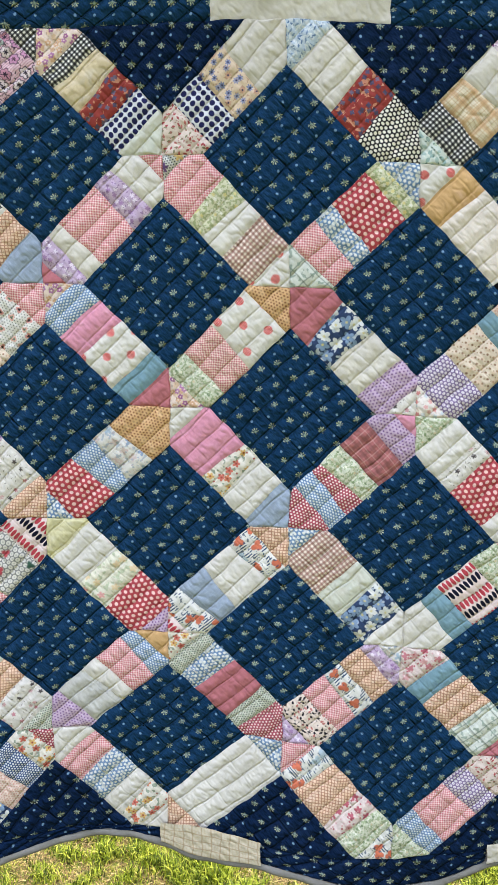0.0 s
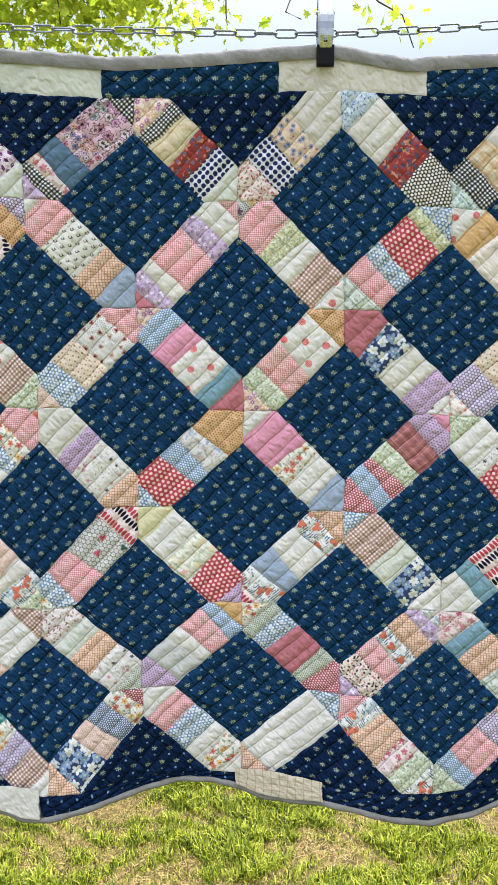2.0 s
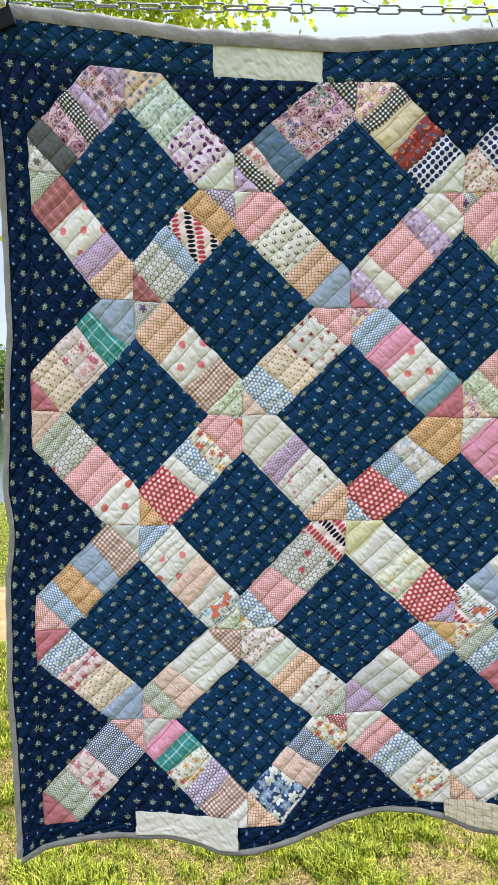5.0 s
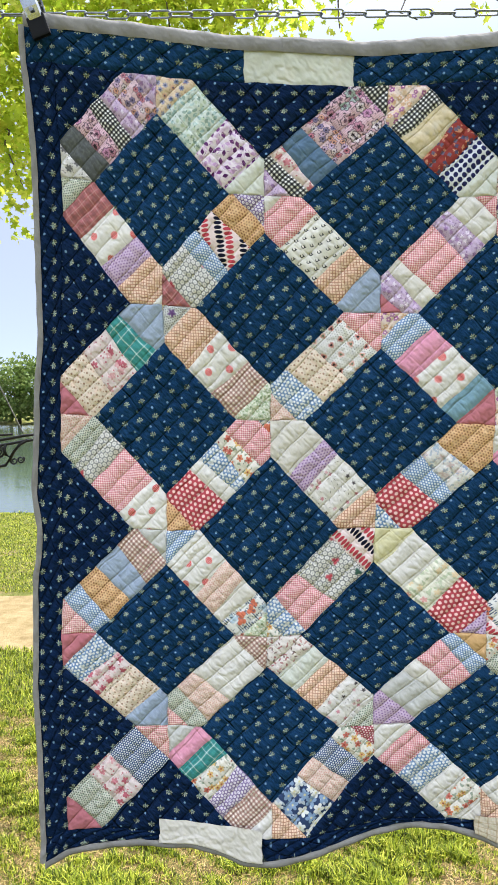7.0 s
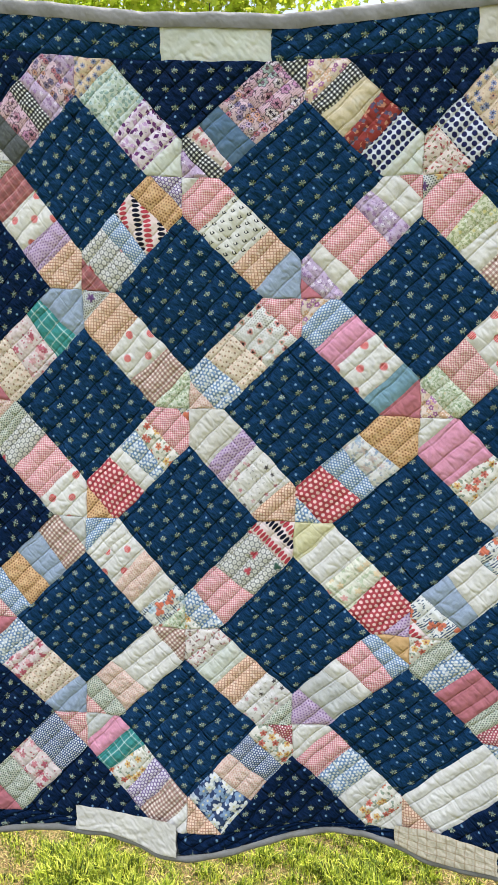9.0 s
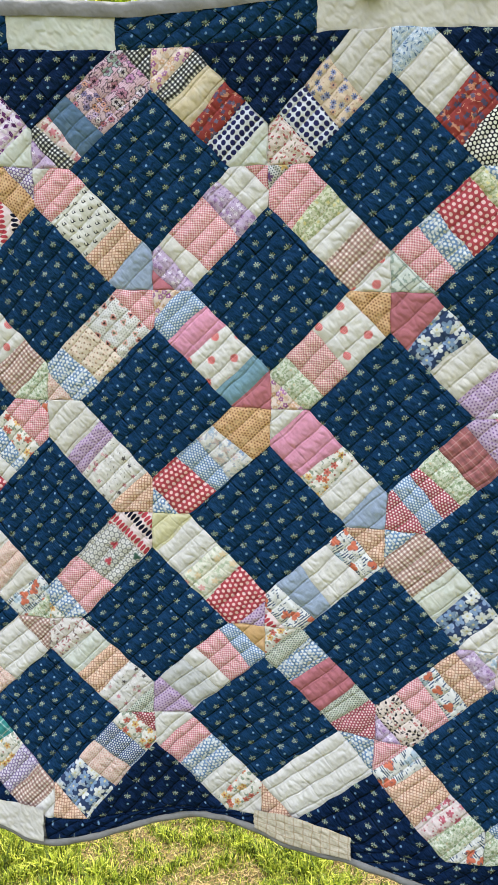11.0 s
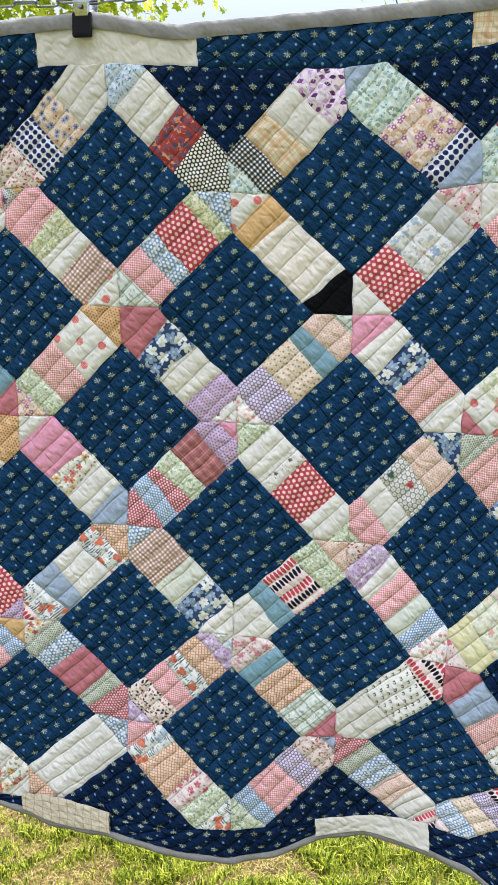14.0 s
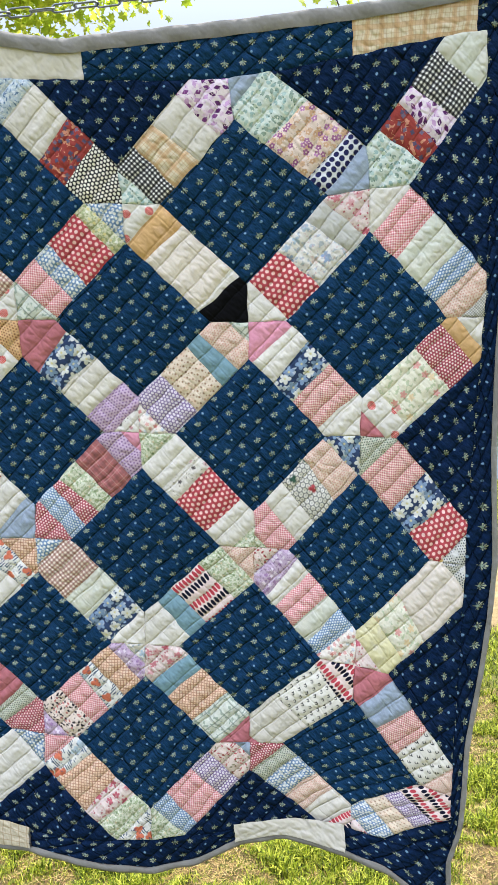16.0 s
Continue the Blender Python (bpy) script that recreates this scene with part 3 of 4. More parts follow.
def ball_print():
    f = Fabric("red_ball_print", WHITE)
    cx, cy = f.cell(4.4, 2.9)
    d = f.m('SQRT', f.m('ADD', f.m('MULTIPLY', cx, cx), f.m('MULTIPLY', cy, cy)))
    s = f.step(f.m('ABSOLUTE', f.m('SUBTRACT', f.m('FRACT', f.m('DIVIDE', f.y, .24)), .5)), .44, .34)
    f.paint(f.m('MULTIPLY', f.step(d, .66, .6), s), lin(206, 52, 46))
    return f.done()


F['wr'] = ball_print()
BIND = Fabric("binding_cotton", lin(130, 126, 119)).specks(.6, lin(144, 140, 133), .4, .8, .5).specks(2.5, lin(140, 136, 128), .56, .7, .5).done(pucker=.5, groove=.0002, cross=.0001, rumple=.0012)
BACK = Fabric("backing_muslin", lin(206, 200, 186)).done()


# ---- shared builders ----
def part(name, bm, material, parent=None, label=""):
    """Links a bmesh as one mesh object under a thing or a part."""
    me = bpy.data.meshes.new(name)
    bm.to_mesh(me)
    bm.free()
    me.materials.append(material)
    ob = new(name, me)
    ob.parent = parent
    if label:
        ob["label"] = label
    return ob


def sheet(name, verts, faces, material, parent=None, uvs=None, smooth=True, label="", rows=None):
    """A mesh object from arrays; uvs are per vertex."""
    me = bpy.data.meshes.new(name)
    me.from_pydata([tuple(map(float, p)) for p in verts], [], faces)
    if uvs is not None:
        layer = me.uv_layers.new(name="weave")
        idx = np.empty(len(me.loops), int)
        me.loops.foreach_get("vertex_index", idx)
        layer.data.foreach_set("uv", np.asarray(uvs, float)[idx].ravel())
        if rows is not None:
            layer = me.uv_layers.new(name="rows")
            layer.data.foreach_set("uv", np.asarray(rows, float)[idx].ravel())
    if smooth:
        me.polygons.foreach_set("use_smooth", np.ones(len(me.polygons), bool))
    me.materials.append(material)
    ob = new(name, me)
    ob.parent = parent
    if label:
        ob["label"] = label
    return ob


def grid_faces(n, m):
    """Quads of a grid with n rows and m columns of points."""
    return [(i * m + j, i * m + j + 1, (i + 1) * m + j + 1, (i + 1) * m + j) for i in range(n - 1) for j in range(m - 1)]


rng = np.random.default_rng(7)
STEP = 0.0235       # fineness of the cloth, in lattice steps
PUFF = 0.0044


def edge_fall(r, c, length, width):
    """Sinks the cloth into the seam at the patch's rim; r, c run 0..1."""
    d = np.minimum(np.minimum(r, 1 - r) * length, np.minimum(c, 1 - c) * width)
    return np.clip(d / 0.038, 0, 1) ** 0.5


def finish(name, u, v, n, m, fall, code, parent, across, along_, turn=0.0, label="", lift=0.0, flat=False):
    h = PUFF * (.25 if flat else 1.0) * fall * (0.1 + 0.9 * quilting(u, v)) + 0.0005 + lift
    a = math.radians(turn)
    off = rng.uniform(0, 40, 2)
    uv = np.stack([along_ * math.cos(a) - across * math.sin(a), along_ * math.sin(a) + across * math.cos(a)], 1) + off
    return sheet(name, cloth(u, v, h), grid_faces(n, m), F[code], parent, uv, label=label, rows=np.stack([np.full(len(u), .5), np.full(len(u), .2165)] if flat else [stitch_rows(u, v), u - v], 1))


def quad_patch(name, corners, code, parent, turn=0.0, label="", border=False, lift=0.0, flat=False):
    """A patch between four lattice corners (a triangle repeats its last corner)."""
    a, b, c, d = [np.array(p, float) for p in corners]
    length = max(np.linalg.norm(b - a), np.linalg.norm(c - d))
    width = max(np.linalg.norm(d - a), np.linalg.norm(c - b))
    n, m = max(3, int(length / STEP)), max(3, int(width / STEP))
    r, s = [g.ravel() for g in np.meshgrid(np.linspace(0, 1, n), np.linspace(0, 1, m), indexing="ij")]
    p = (a[None] * ((1 - r) * (1 - s))[:, None] + b[None] * (r * (1 - s))[:, None] + c[None] * (r * s)[:, None] + d[None] * ((1 - r) * s)[:, None])
    along_, across = p[:, 0] * 18, p[:, 1] * 18
    if border:
        # borders are taken in: the print keeps its true size
        e = cloth(*np.array([(a + d) / 2, (b + c) / 2, (a + b) / 2, (d + c) / 2]).T)
        along_, across = r * 100 * np.linalg.norm(e[1] - e[0]), s * 100 * np.linalg.norm(e[3] - e[2])
    return finish(name, p[:, 0], p[:, 1], n, m, edge_fall(r, s, length, width), code, parent, across, along_, turn, label, lift, flat)


def strip_patch(a, sg, s0, s1, k0, k1, code, parent, turn=0):
    """One patch of the pieced strip that leaves crossing a to the right, up (sg -1) or down (sg 1)."""
    n, m = max(3, int((s1 - s0) * 1.414 / STEP) + 1), 18
    r, q = [g.ravel() for g in np.meshgrid(np.linspace(0, 1, n), np.linspace(-1, 1, m), indexing="ij")]
    s = s0 + (s1 - s0) * r
    lim = np.minimum(C / 2, np.minimum(s, 1 - s))
    t = q * lim
    s = s + (k0 + (k1 - k0) * r) * t * np.clip(np.minimum(s, 1 - s) / (C / 2) - 0.6, 0, 1)
    u, v = a[0] + s - t * sg, a[1] + sg * s + t
    fall = edge_fall(r, (q + 1) / 2, (s1 - s0) * 1.414, C * 1.414)
    return finish("patch", u, v, n, m, fall, code, parent, t * 25.4, s * 25.4, turn + rng.uniform(-3, 3))


# ---- the quilt ----
quilt = tagged(new("quilt"), "hand-pieced navy and pastel scrap quilt clamped to a chain", "quilt")
# pieced strips from crossing to crossing: prints in order from the left crossing, with their share of the length;
# after @ stands the turn of the print in degrees
STRIPS = """
0 1 -1 wf15 gy17 rb15 bg12 lf10 mo18 lf13
0 1 1 gs15 rl20 wr22 lv16 pg22 cr5
1 0 1 op20 tf30 vd30 cg20
1 2 -1 rl14 gh24 bc12 bb19@-40 gd17 pv14
0 3 -1 ro14 bt22 kf22 tp16 bs26
1 2 1 ck14 pg24 wr24 br20 gf18
0 3 1 sf16 gs12 gh16 pb26 wr30
1 4 -1 gd14 rd26 cr10 bl12 of12 pb20 ot6
0 5 -1 rn17 bc14 gd18 bs18 br19 lg14
1 4 1 bc16 cr10 wr18 sf18 ce10 ot16 gf12
0 5 1 ro17 bl18 kf15 bt26 bs24
1 6 -1 rn10 gs14 sf20 cr38 br18
0 7 -1 ro17 gs20 kf20 ns26 rn17
1 6 1 lg14 pk12 tp13 of14 pv15 br18 cr14
2 1 -1 lf12 bg9 kf7 sl18 mo14 rb27 bg13
2 1 1 cr8 pb22 wp28 pg18 bs24
2 3 -1 sf12 bl20 bt22 cd26 pb20
2 3 1 ce34 lv14 kp30 pg22
2 5 -1 of8 bl14 pb24 gh30 bb24
2 5 1 kl27 cg16 pg19 kp24 gs14
2 7 -1 pg17 bf26 sf16 ns16 of14 rg11
3 0 1 mf20 bg11 bu17 rf16 nd17 cg19
3 2 -1 ro9 lf12 ce11 pb28 lf14 cr16 pb10
3 2 1 mf12 bc16 pk17 wr25 tb13 ro17
3 4 -1 bl12 rd26 bc14 kb16 gd32
3 4 1 ye20 cr22 pf20 rd26 lv12
3 6 -1 lv22 lg22 cr11 pb19 bc12 og14
3 6 1 cr20 pb18 bl20 cr14 of16 ce12
4 1 -1 rc24 nd20 op20 ce36
4 1 1 ck10 pb24 yg14 cr14 br22 wr16
4 3 -1 mf14 gf15 rn22 wr29 gd20
4 3 1 cr14 pk30 of14 cr20 bs22
4 5 -1 bb9 ot17 bs17 cr24 ot15 pg18
4 5 1 of14 gs11 bl15 ro26 gs12 rg22
4 7 -1 pg16 cr68 bl16
5 0 1 bp20 ce28 rf20 bh32
5 2 -1 gl18 pb17 bl13 rd26 yg10 bl16
5 2 1 ro28 bf20 ce22 lv18 kp12
5 4 -1 rg19 bc13 rg10 gf14 rl20 lv15 pk9
5 4 1 bl13 br29 cg18 bf22 cr18
5 6 -1 lf12 lb20 pb17 ot14 pg16 lf11 kb10
5 6 1 pb15 ot14 pg24 kf14 gf16 ot17
6 1 -1 tf14 bg17 lp20 ce21 vd28
6 1 1 wr17 og15 cn40 cr4 bk24
6 3 -1 pd13 pv24 bt24 tb13 sf17 gl9
6 3 1 gf16 cr18 kp11 rd27 cr18 gf10
6 5 -1 cr27 tb14 bb25@90 gf18 sf16
6 5 1 kf23 tb14 pg24 gl24 ro15
6 7 -1 gf18 bc13 pb26 pv17 rc18 bs8
7 0 1 bs12 tf28 mf30 nd12 bs18
7 2 -1 cr18 rd25 kb24 lg13 kf20
7 2 1 pk20 cr16 bf18 rn24 cr22
7 4 -1 gf6 pb19 cr17 gh20 sf20 bf18
7 4 1 rc12 lf15 cr10 pb18 cg13 bc12 pd20
7 6 -1 ro4 ce36 wp36 bb24
7 6 1 rg18 gs12 bl20 sf18 ce20 bb12
8 1 -1 tf28 rf14 vd14 bg20 cg24
8 1 1 cr18 pb20 cg24 bc12 sf16 gk10
8 3 -1 ro11 wr15 pf33 rg20 og9 cr12
8 3 1 gs18 rn27 bf20 rd23 ck12
8 5 -1 kf13 ye18 pf21 cn38 ck10
8 5 1 ro22 bs19 rn18 wp26 sf15
8 7 -1 kf8 bl20 bt20 pv18 bb34
"""
for line in STRIPS.strip().splitlines():
    words = line.split()
    u, v, sg = int(words[0]), int(words[1]), int(words[2])
    shares = np.array([float(w[2:].split("@")[0]) for w in words[3:]])
    cuts = np.concatenate([[0], np.cumsum(shares)]) / shares.sum()
    slant = rng.uniform(-0.12, 0.12, len(cuts))
    slant[0] = slant[-1] = 0
    for k, w in enumerate(words[3:]):
        strip_patch((u, v), sg, cuts[k], cuts[k + 1], slant[k], slant[k + 1], w[:2], quilt, float(w.split("@")[1]) if "@" in w else 0)

R = 1 - C
for u in range(1, 9):
    for v in range(1, 7):
        if (u + v) % 2 == 0:
            quad_patch("square", [(u, v - R), (u + R, v), (u, v + R), (u - R, v)], 'nv', quilt, float(rng.choice([0, 180])) + rng.uniform(14, 34), "navy sprigged square")
for u in (2, 4, 6, 8):
    quad_patch("top_triangle", [(u - R, 0), (u + R, 0), (u, R), (u, R)], 'dk', quilt, rng.uniform(-8, 8))
for u in (1, 3, 5, 7):
    quad_patch("bottom_triangle", [(u, 7 - R), (u, 7 - R), (u + R, 7), (u - R, 7)], 'dk', quilt, rng.uniform(-8, 8))
for v in (2, 4, 6):
    quad_patch("side_triangle", [(0, v - R), (0, v + R), (R, v), (R, v)], 'dk', quilt, rng.uniform(60, 120))
for v in (1, 3, 5):
    quad_patch("side_triangle", [(9, v - R), (9, v + R), (9 - R, v), (9 - R, v)], 'dk', quilt, rng.uniform(60, 120))
quad_patch("corner_triangle", [(0, 0), (R, 0), (0, R), (0, R)], 'dk', quilt)
quad_patch("corner_triangle", [(9, 7 - R), (9, 7), (9 - R, 7), (9 - R, 7)], 'dk', quilt)
E2 = EDGE
for u0, u1, code in ((-E2, 1.80, 'nv'), (1.80, 2.71, 'cg'), (2.71, 4.4, 'nv'), (4.4, 5.8, 'ce'), (5.8, 7.95, 'nv'), (7.95, 8.93, 'lp'), (8.93, 9 + E2, 'dk')):
    quad_patch("top_border", [(u0, -E2), (u1, -E2), (u1, 0), (u0, 0)], code, quilt, rng.uniform(-5, 5), border=True, flat=code in ('cg', 'ce', 'lp'))
for u0, u1, code, up in ((-E2, .9, 'dk', 0), (.9, 1.9, 'ce', .14), (1.9, 3.94, 'dk', 0), (3.94, 4.83, 'lq', .06), (4.83, 6.84, 'dk', 0), (6.84, 7.93, 'ce', .08), (7.93, 9 + E2, 'dk', 0)):
    quad_patch("bottom_border", [(u0, 7 - up), (u1, 7 - up * .6), (u1, 7 + E2), (u0, 7 + E2)], code, quilt, rng.uniform(-5, 5), border=True, lift=.008 if up else 0.0, flat=bool(up))
for v0, v1 in ((0, 3.4), (3.4, 7)):
    quad_patch("side_border", [(-E2, v0), (0, v0), (0, v1), (-E2, v1)], 'dk', quilt, 90, border=True)
    quad_patch("side_border", [(9, v0), (9 + E2, v0), (9 + E2, v1), (9, v1)], 'dk', quilt, 90, border=True)


def rim(side, n):
    """Places along one side of the quilt's outline, with the way outward."""
    t = np.linspace(0, 1, n)
    if side == "top":
        return cloth(-E2 + t * (9 + 2 * E2), np.full(n, -E2)), (0, 1)
    if side == "bottom":
        return cloth(9 + E2 - t * (9 + 2 * E2), np.full(n, 7 + E2)), (0, -1)
    if side == "left":
        return cloth(np.full(n, -E2), 7 + E2 - t * (7 + 2 * E2)), (-1, 0)
    return cloth(np.full(n, 9 + E2), -E2 + t * (7 + 2 * E2)), (1, 0)


# binding: a folded strip of pale cotton round the whole edge
for side, width in (("top", .021), ("right", .008), ("bottom", .011), ("left", .009)):
    n = 190
    p, (ox, oz) = rim(side, n)
    prof = [(-.12, -.0035), (.12, -.0058), (.6, -.0062), (.93, -.004), (1.03, .001), (.9, .006), (0.0, .008)]
    verts, uvs = [], []
    wob = 1 + .03 * np.sin(np.arange(n) * .5) * np.sin(np.arange(n) * .13 + 1)
    for i in range(n):
        for k, (a, b) in enumerate(prof):
            verts.append(p[i] + np.array([ox * a * width * wob[i], b + .0012 * math.sin(i * .9 + k), oz * a * width * wob[i]]))
            uvs.append((i * 1.0, k * .6))
    sheet("binding", verts, grid_faces(n, len(prof)), BIND, quilt, uvs, label="pale grey cotton binding")
# back of the quilt
u, v = [g.ravel() for g in np.meshgrid(np.linspace(-E2, 9 + E2, 90), np.linspace(-E2, 7 + E2, 70), indexing="ij")]
sheet("backing", cloth(u, v, -.007 + .0015 * quilting(u, v)), grid_faces(90, 70), BACK, quilt, np.stack([u * 18, v * 18], 1), label="plain muslin backing")


# ---- the ground, path, lake ----
def ground_height(x, y):
    lake = 1 / (1 + np.exp(np.clip(-(y - 11.0) * 4.0, -50, 50))) * (1 / (1 + np.exp(np.clip((y - 84) * 0.8, -50, 50))))
    far = np.clip((y - 84) / 60, 0, 1)
    near = 0.012 * np.sin(x * 1.9 + 0.6 * y) * np.sin(y * 1.5) + 0.006 * np.sin(x * 5.3 + y * 3.1)
    return -0.12 + near - 1.1 * lake + 1.2 * far + 0.05 * np.exp(-((y - 10.2) / .5) ** 2)


lawn = Nodes("lawn", 0.95)
gp = lawn.add("ShaderNodeNewGeometry").outputs["Position"]
turf = lawn.ramp(lawn.noise(gp, 5, 5, .65), (.3, (.05, .06, .014)), (.5, (.17, .18, .04)), (.72, (.27, .22, .10)))
straw = lawn.mix(lawn.step(lawn.noise(gp, 2.1, 4, .6), .54, .7), turf, (.30, .22, .12))
lawn.put(lawn.bsdf.inputs["Base Color"], lawn.mix(lawn.step(lawn.noise(gp, 40, 3, .6), .45, .75), straw, (.14, .16, .035)))
lawn.put(lawn.bsdf.inputs["Normal"], lawn.bump(lawn.noise(gp, 90, 5, .8), 1.0, .03))
xs = np.concatenate([-np.geomspace(600, 8, 18), np.linspace(-7, 9, 81), np.geomspace(10, 600, 18)])
ys = np.concatenate([[-60, -25, -12], np.linspace(-6, 18, 121), np.geomspace(19, 1200, 40)])
X, Y = np.meshgrid(xs, ys, indexing="ij")
gx, gy = X.ravel(), Y.ravel()
ground = sheet("ground", np.stack([gx, gy, ground_height(gx, gy)], 1), [f[::-1] for f in grid_faces(len(xs), len(ys))], lawn.mat)
tagged(ground, "sunlit lawn of short green and dry grass", "lawn", kind="structure")

sand = Nodes("sand", 0.95)
sp = sand.add("ShaderNodeNewGeometry").outputs["Position"]
sand.put(sand.bsdf.inputs["Base Color"], sand.ramp(sand.noise(sp, 7, 6, .7), (.3, (.16, .115, .05)), (.55, (.26, .195, .095)), (.75, (.33, .26, .14))))
sand.put(sand.bsdf.inputs["Normal"], sand.bump(sand.noise(sp, 45, 5, .75), .8, .02))
px_ = np.linspace(-14, 16, 121)
rows = np.linspace(0, 1, 9)
X, T = np.meshgrid(px_, rows, indexing="ij")
x, t = X.ravel(), T.ravel()
lo = 3.62 + .12 * np.sin(x * 1.3) + .07 * np.sin(x * 3.7 + 1)
hi = 5.35 + .15 * np.sin(x * 1.1 + 2) + .06 * np.sin(x * 4.1)
y = lo + (hi - lo) * t
path_ = sheet("path", np.stack([x, y, ground_height(x, y) + .018 * np.sin(np.pi * t) ** .5 - .004], 1), [f[::-1] for f in grid_faces(121, 9)], sand.mat)
tagged(path_, "bare sandy path worn across the lawn", "path", kind="structure")

wat = Nodes("water", 0.06)
wp_ = wat.add("ShaderNodeNewGeometry").outputs["Position"]
wx, wy, wz = wat.split(wp_)
wat.bsdf.inputs["Base Color"].default_value = (.05, .07, .05, 1)
wat.bsdf.inputs["IOR"].default_value = 1.33
wat.bsdf.inputs["Specular IOR Level"].default_value = 0.5
wat.put(wat.bsdf.inputs["Normal"], wat.bump(wat.noise(wat.vec(wx, wat.m('MULTIPLY', wy, 2.5)), 3.0, 3, .5), .12, .03))
bm = bmesh.new()
bm.faces.new([bm.verts.new(p) for p in ((-300, 10.3, -.45), (300, 10.3, -.45), (300, 95, -.45), (-300, 95, -.45))])
tagged(part("water", bm, wat.mat), "still green lake behind the lawn", "lake", kind="structure")


# ---- grass blades ----
def blade_material(name, *tones):
    m = Nodes(name, 0.6)
    isl = m.add("ShaderNodeNewGeometry").outputs["Random Per Island"]
    tint = m.ramp(isl, *tones)
    m.put(m.bsdf.inputs["Base Color"], tint)
    tl = m.add("ShaderNodeBsdfTranslucent")
    m.put(tl.inputs[0], tint)
    mx = m.add("ShaderNodeMixShader")
    mx.inputs[0].default_value = .3
    m.t.links.new(m.bsdf.outputs[0], mx.inputs[1])
    m.t.links.new(tl.outputs[0], mx.inputs[2])
    m.t.links.new(mx.outputs[0], m.t.nodes["Material Output"].inputs[0])
    return m.mat


green_blade = blade_material("grass_blade", (0, (.02, .035, .003)), (.35, (.12, .165, .006)), (.7, (.32, .37, .016)), (1, (.56, .54, .08)))
straw_blade = blade_material("dry_straw", (0, (.04, .022, .009)), (.35, (.17, .105, .034)), (.7, (.36, .25, .08)), (.9, (.54, .41, .17)), (1, (.22, .25, .025)))


def blades(name, x, y, height, width, label, mat, lean=(.15, 1.1)):
    """Bent grass blades rooted at x, y, as one tuft-covered stretch."""
    n = len(x)
    z = ground_height(x, y)
    a = rng.uniform(0, 2 * np.pi, n)
    lean = rng.uniform(lean[0], lean[1], n)
    h = height * rng.uniform(.5, 1.3, n)
    w = width * rng.uniform(.7, 1.3, n)
    dx, dy = np.cos(a), np.sin(a)
    sx, sy = -dy * w / 2, dx * w / 2
    pts = []
    for f, ww in ((0.0, 1.0), (.55, .8), (1.0, 0.0)):
        cx, cy, cz = x + dx * h * lean * f ** 2, y + dy * h * lean * f ** 2, z + h * f * (1 - .35 * np.minimum(lean, 2.2) * f)
        if ww:
            pts += [np.stack([cx - sx * ww, cy - sy * ww, cz], 1), np.stack([cx + sx * ww, cy + sy * ww, cz], 1)]
        else:
            pts.append(np.stack([cx, cy, cz], 1))
    v = np.stack(pts, 1).reshape(-1, 3)
    b = np.arange(n) * 5
    faces = np.stack([b, b + 1, b + 3, b + 2], 1).tolist() + np.stack([b + 2, b + 3, b + 4], 1).tolist()
    ob = sheet(name, v, faces, mat)
    return tagged(ob, label, "grass", kind="stuff")


def tuftiness(x, y):
    """Where the green grows thick (above 0) and where it is worn to straw."""
    d = .6 * np.sin(x * 4.1 + 1.3 * np.sin(y * 3.3)) * np.sin(y * 4.7 + 1.1 * np.sin(x * 2.9)) + .5 * np.sin(x * 9.3 + y * 4) * np.sin(y * 11 - x * 3)
    return d + .5 * np.sin(x * 23 + 4 * np.sin(y * 9)) * np.sin(y * 27 + 3 * np.sin(x * 11))


def scatter(n, x0, x1, y0, y1, clump, base=.5):
    """Roots in a stretch, gathered in tufts, with worn patches between."""
    x, y = rng.uniform(x0, x1, n), rng.uniform(y0, y1, n)
    d = tuftiness(x, y)
    keep = rng.uniform(0, 1, n) < np.clip(base + clump * d, .05, 1)
    return x[keep], y[keep], d[keep]


x, y, d = scatter(230000, -1.3, 2.9, .8, 2.7, -.5, .75)
blades("dry_straw", x, y, .011, .0028, "mown dry straw lying through the grass", straw_blade, (1.6, 4.0))
x, y, d = scatter(290000, -1.3, 2.9, .8, 2.7, 1.0, .40)
blades("grass_near", x, y, .015 + .038 * np.clip(d, 0, 1), .0032 + .0028 * np.clip(d, 0, 1), "tufty sunlit grass with dry straw beneath the quilt", green_blade)
x, y, d = scatter(60000, -2.6, 4.2, 2.6, 3.7, .4, .7)
blades("grass_middle", x, y, .035, .006, "short sunlit grass before the sandy path", green_blade)
for x0, x1 in ((-6, -.4), (2.4, 6.5)):
    x, y, d = scatter(120000, x0, x1, 5.3, 10.7, .3, .8)
    blades("grass_far", x, y, .022, .008, "sunlit grass between the path and the lake", green_blade)
x, y, d = scatter(2600, -8, 8, 10.1, 10.7, .5)
blades("grass_bank", x, y, .07, .016, "longer grass along the lake bank", green_blade)


# ---- trees ----
bark = Nodes("bark", 0.9)
bp_ = bark.add("ShaderNodeNewGeometry").outputs["Position"]
bark.put(bark.bsdf.inputs["Base Color"], bark.ramp(bark.noise(bp_, 22, 5, .7), (.3, (.05, .04, .03)), (.7, (.14, .11, .085))))
bark.put(bark.bsdf.inputs["Normal"], bark.bump(bark.noise(bp_, 60, 4, .7), .8, .01))


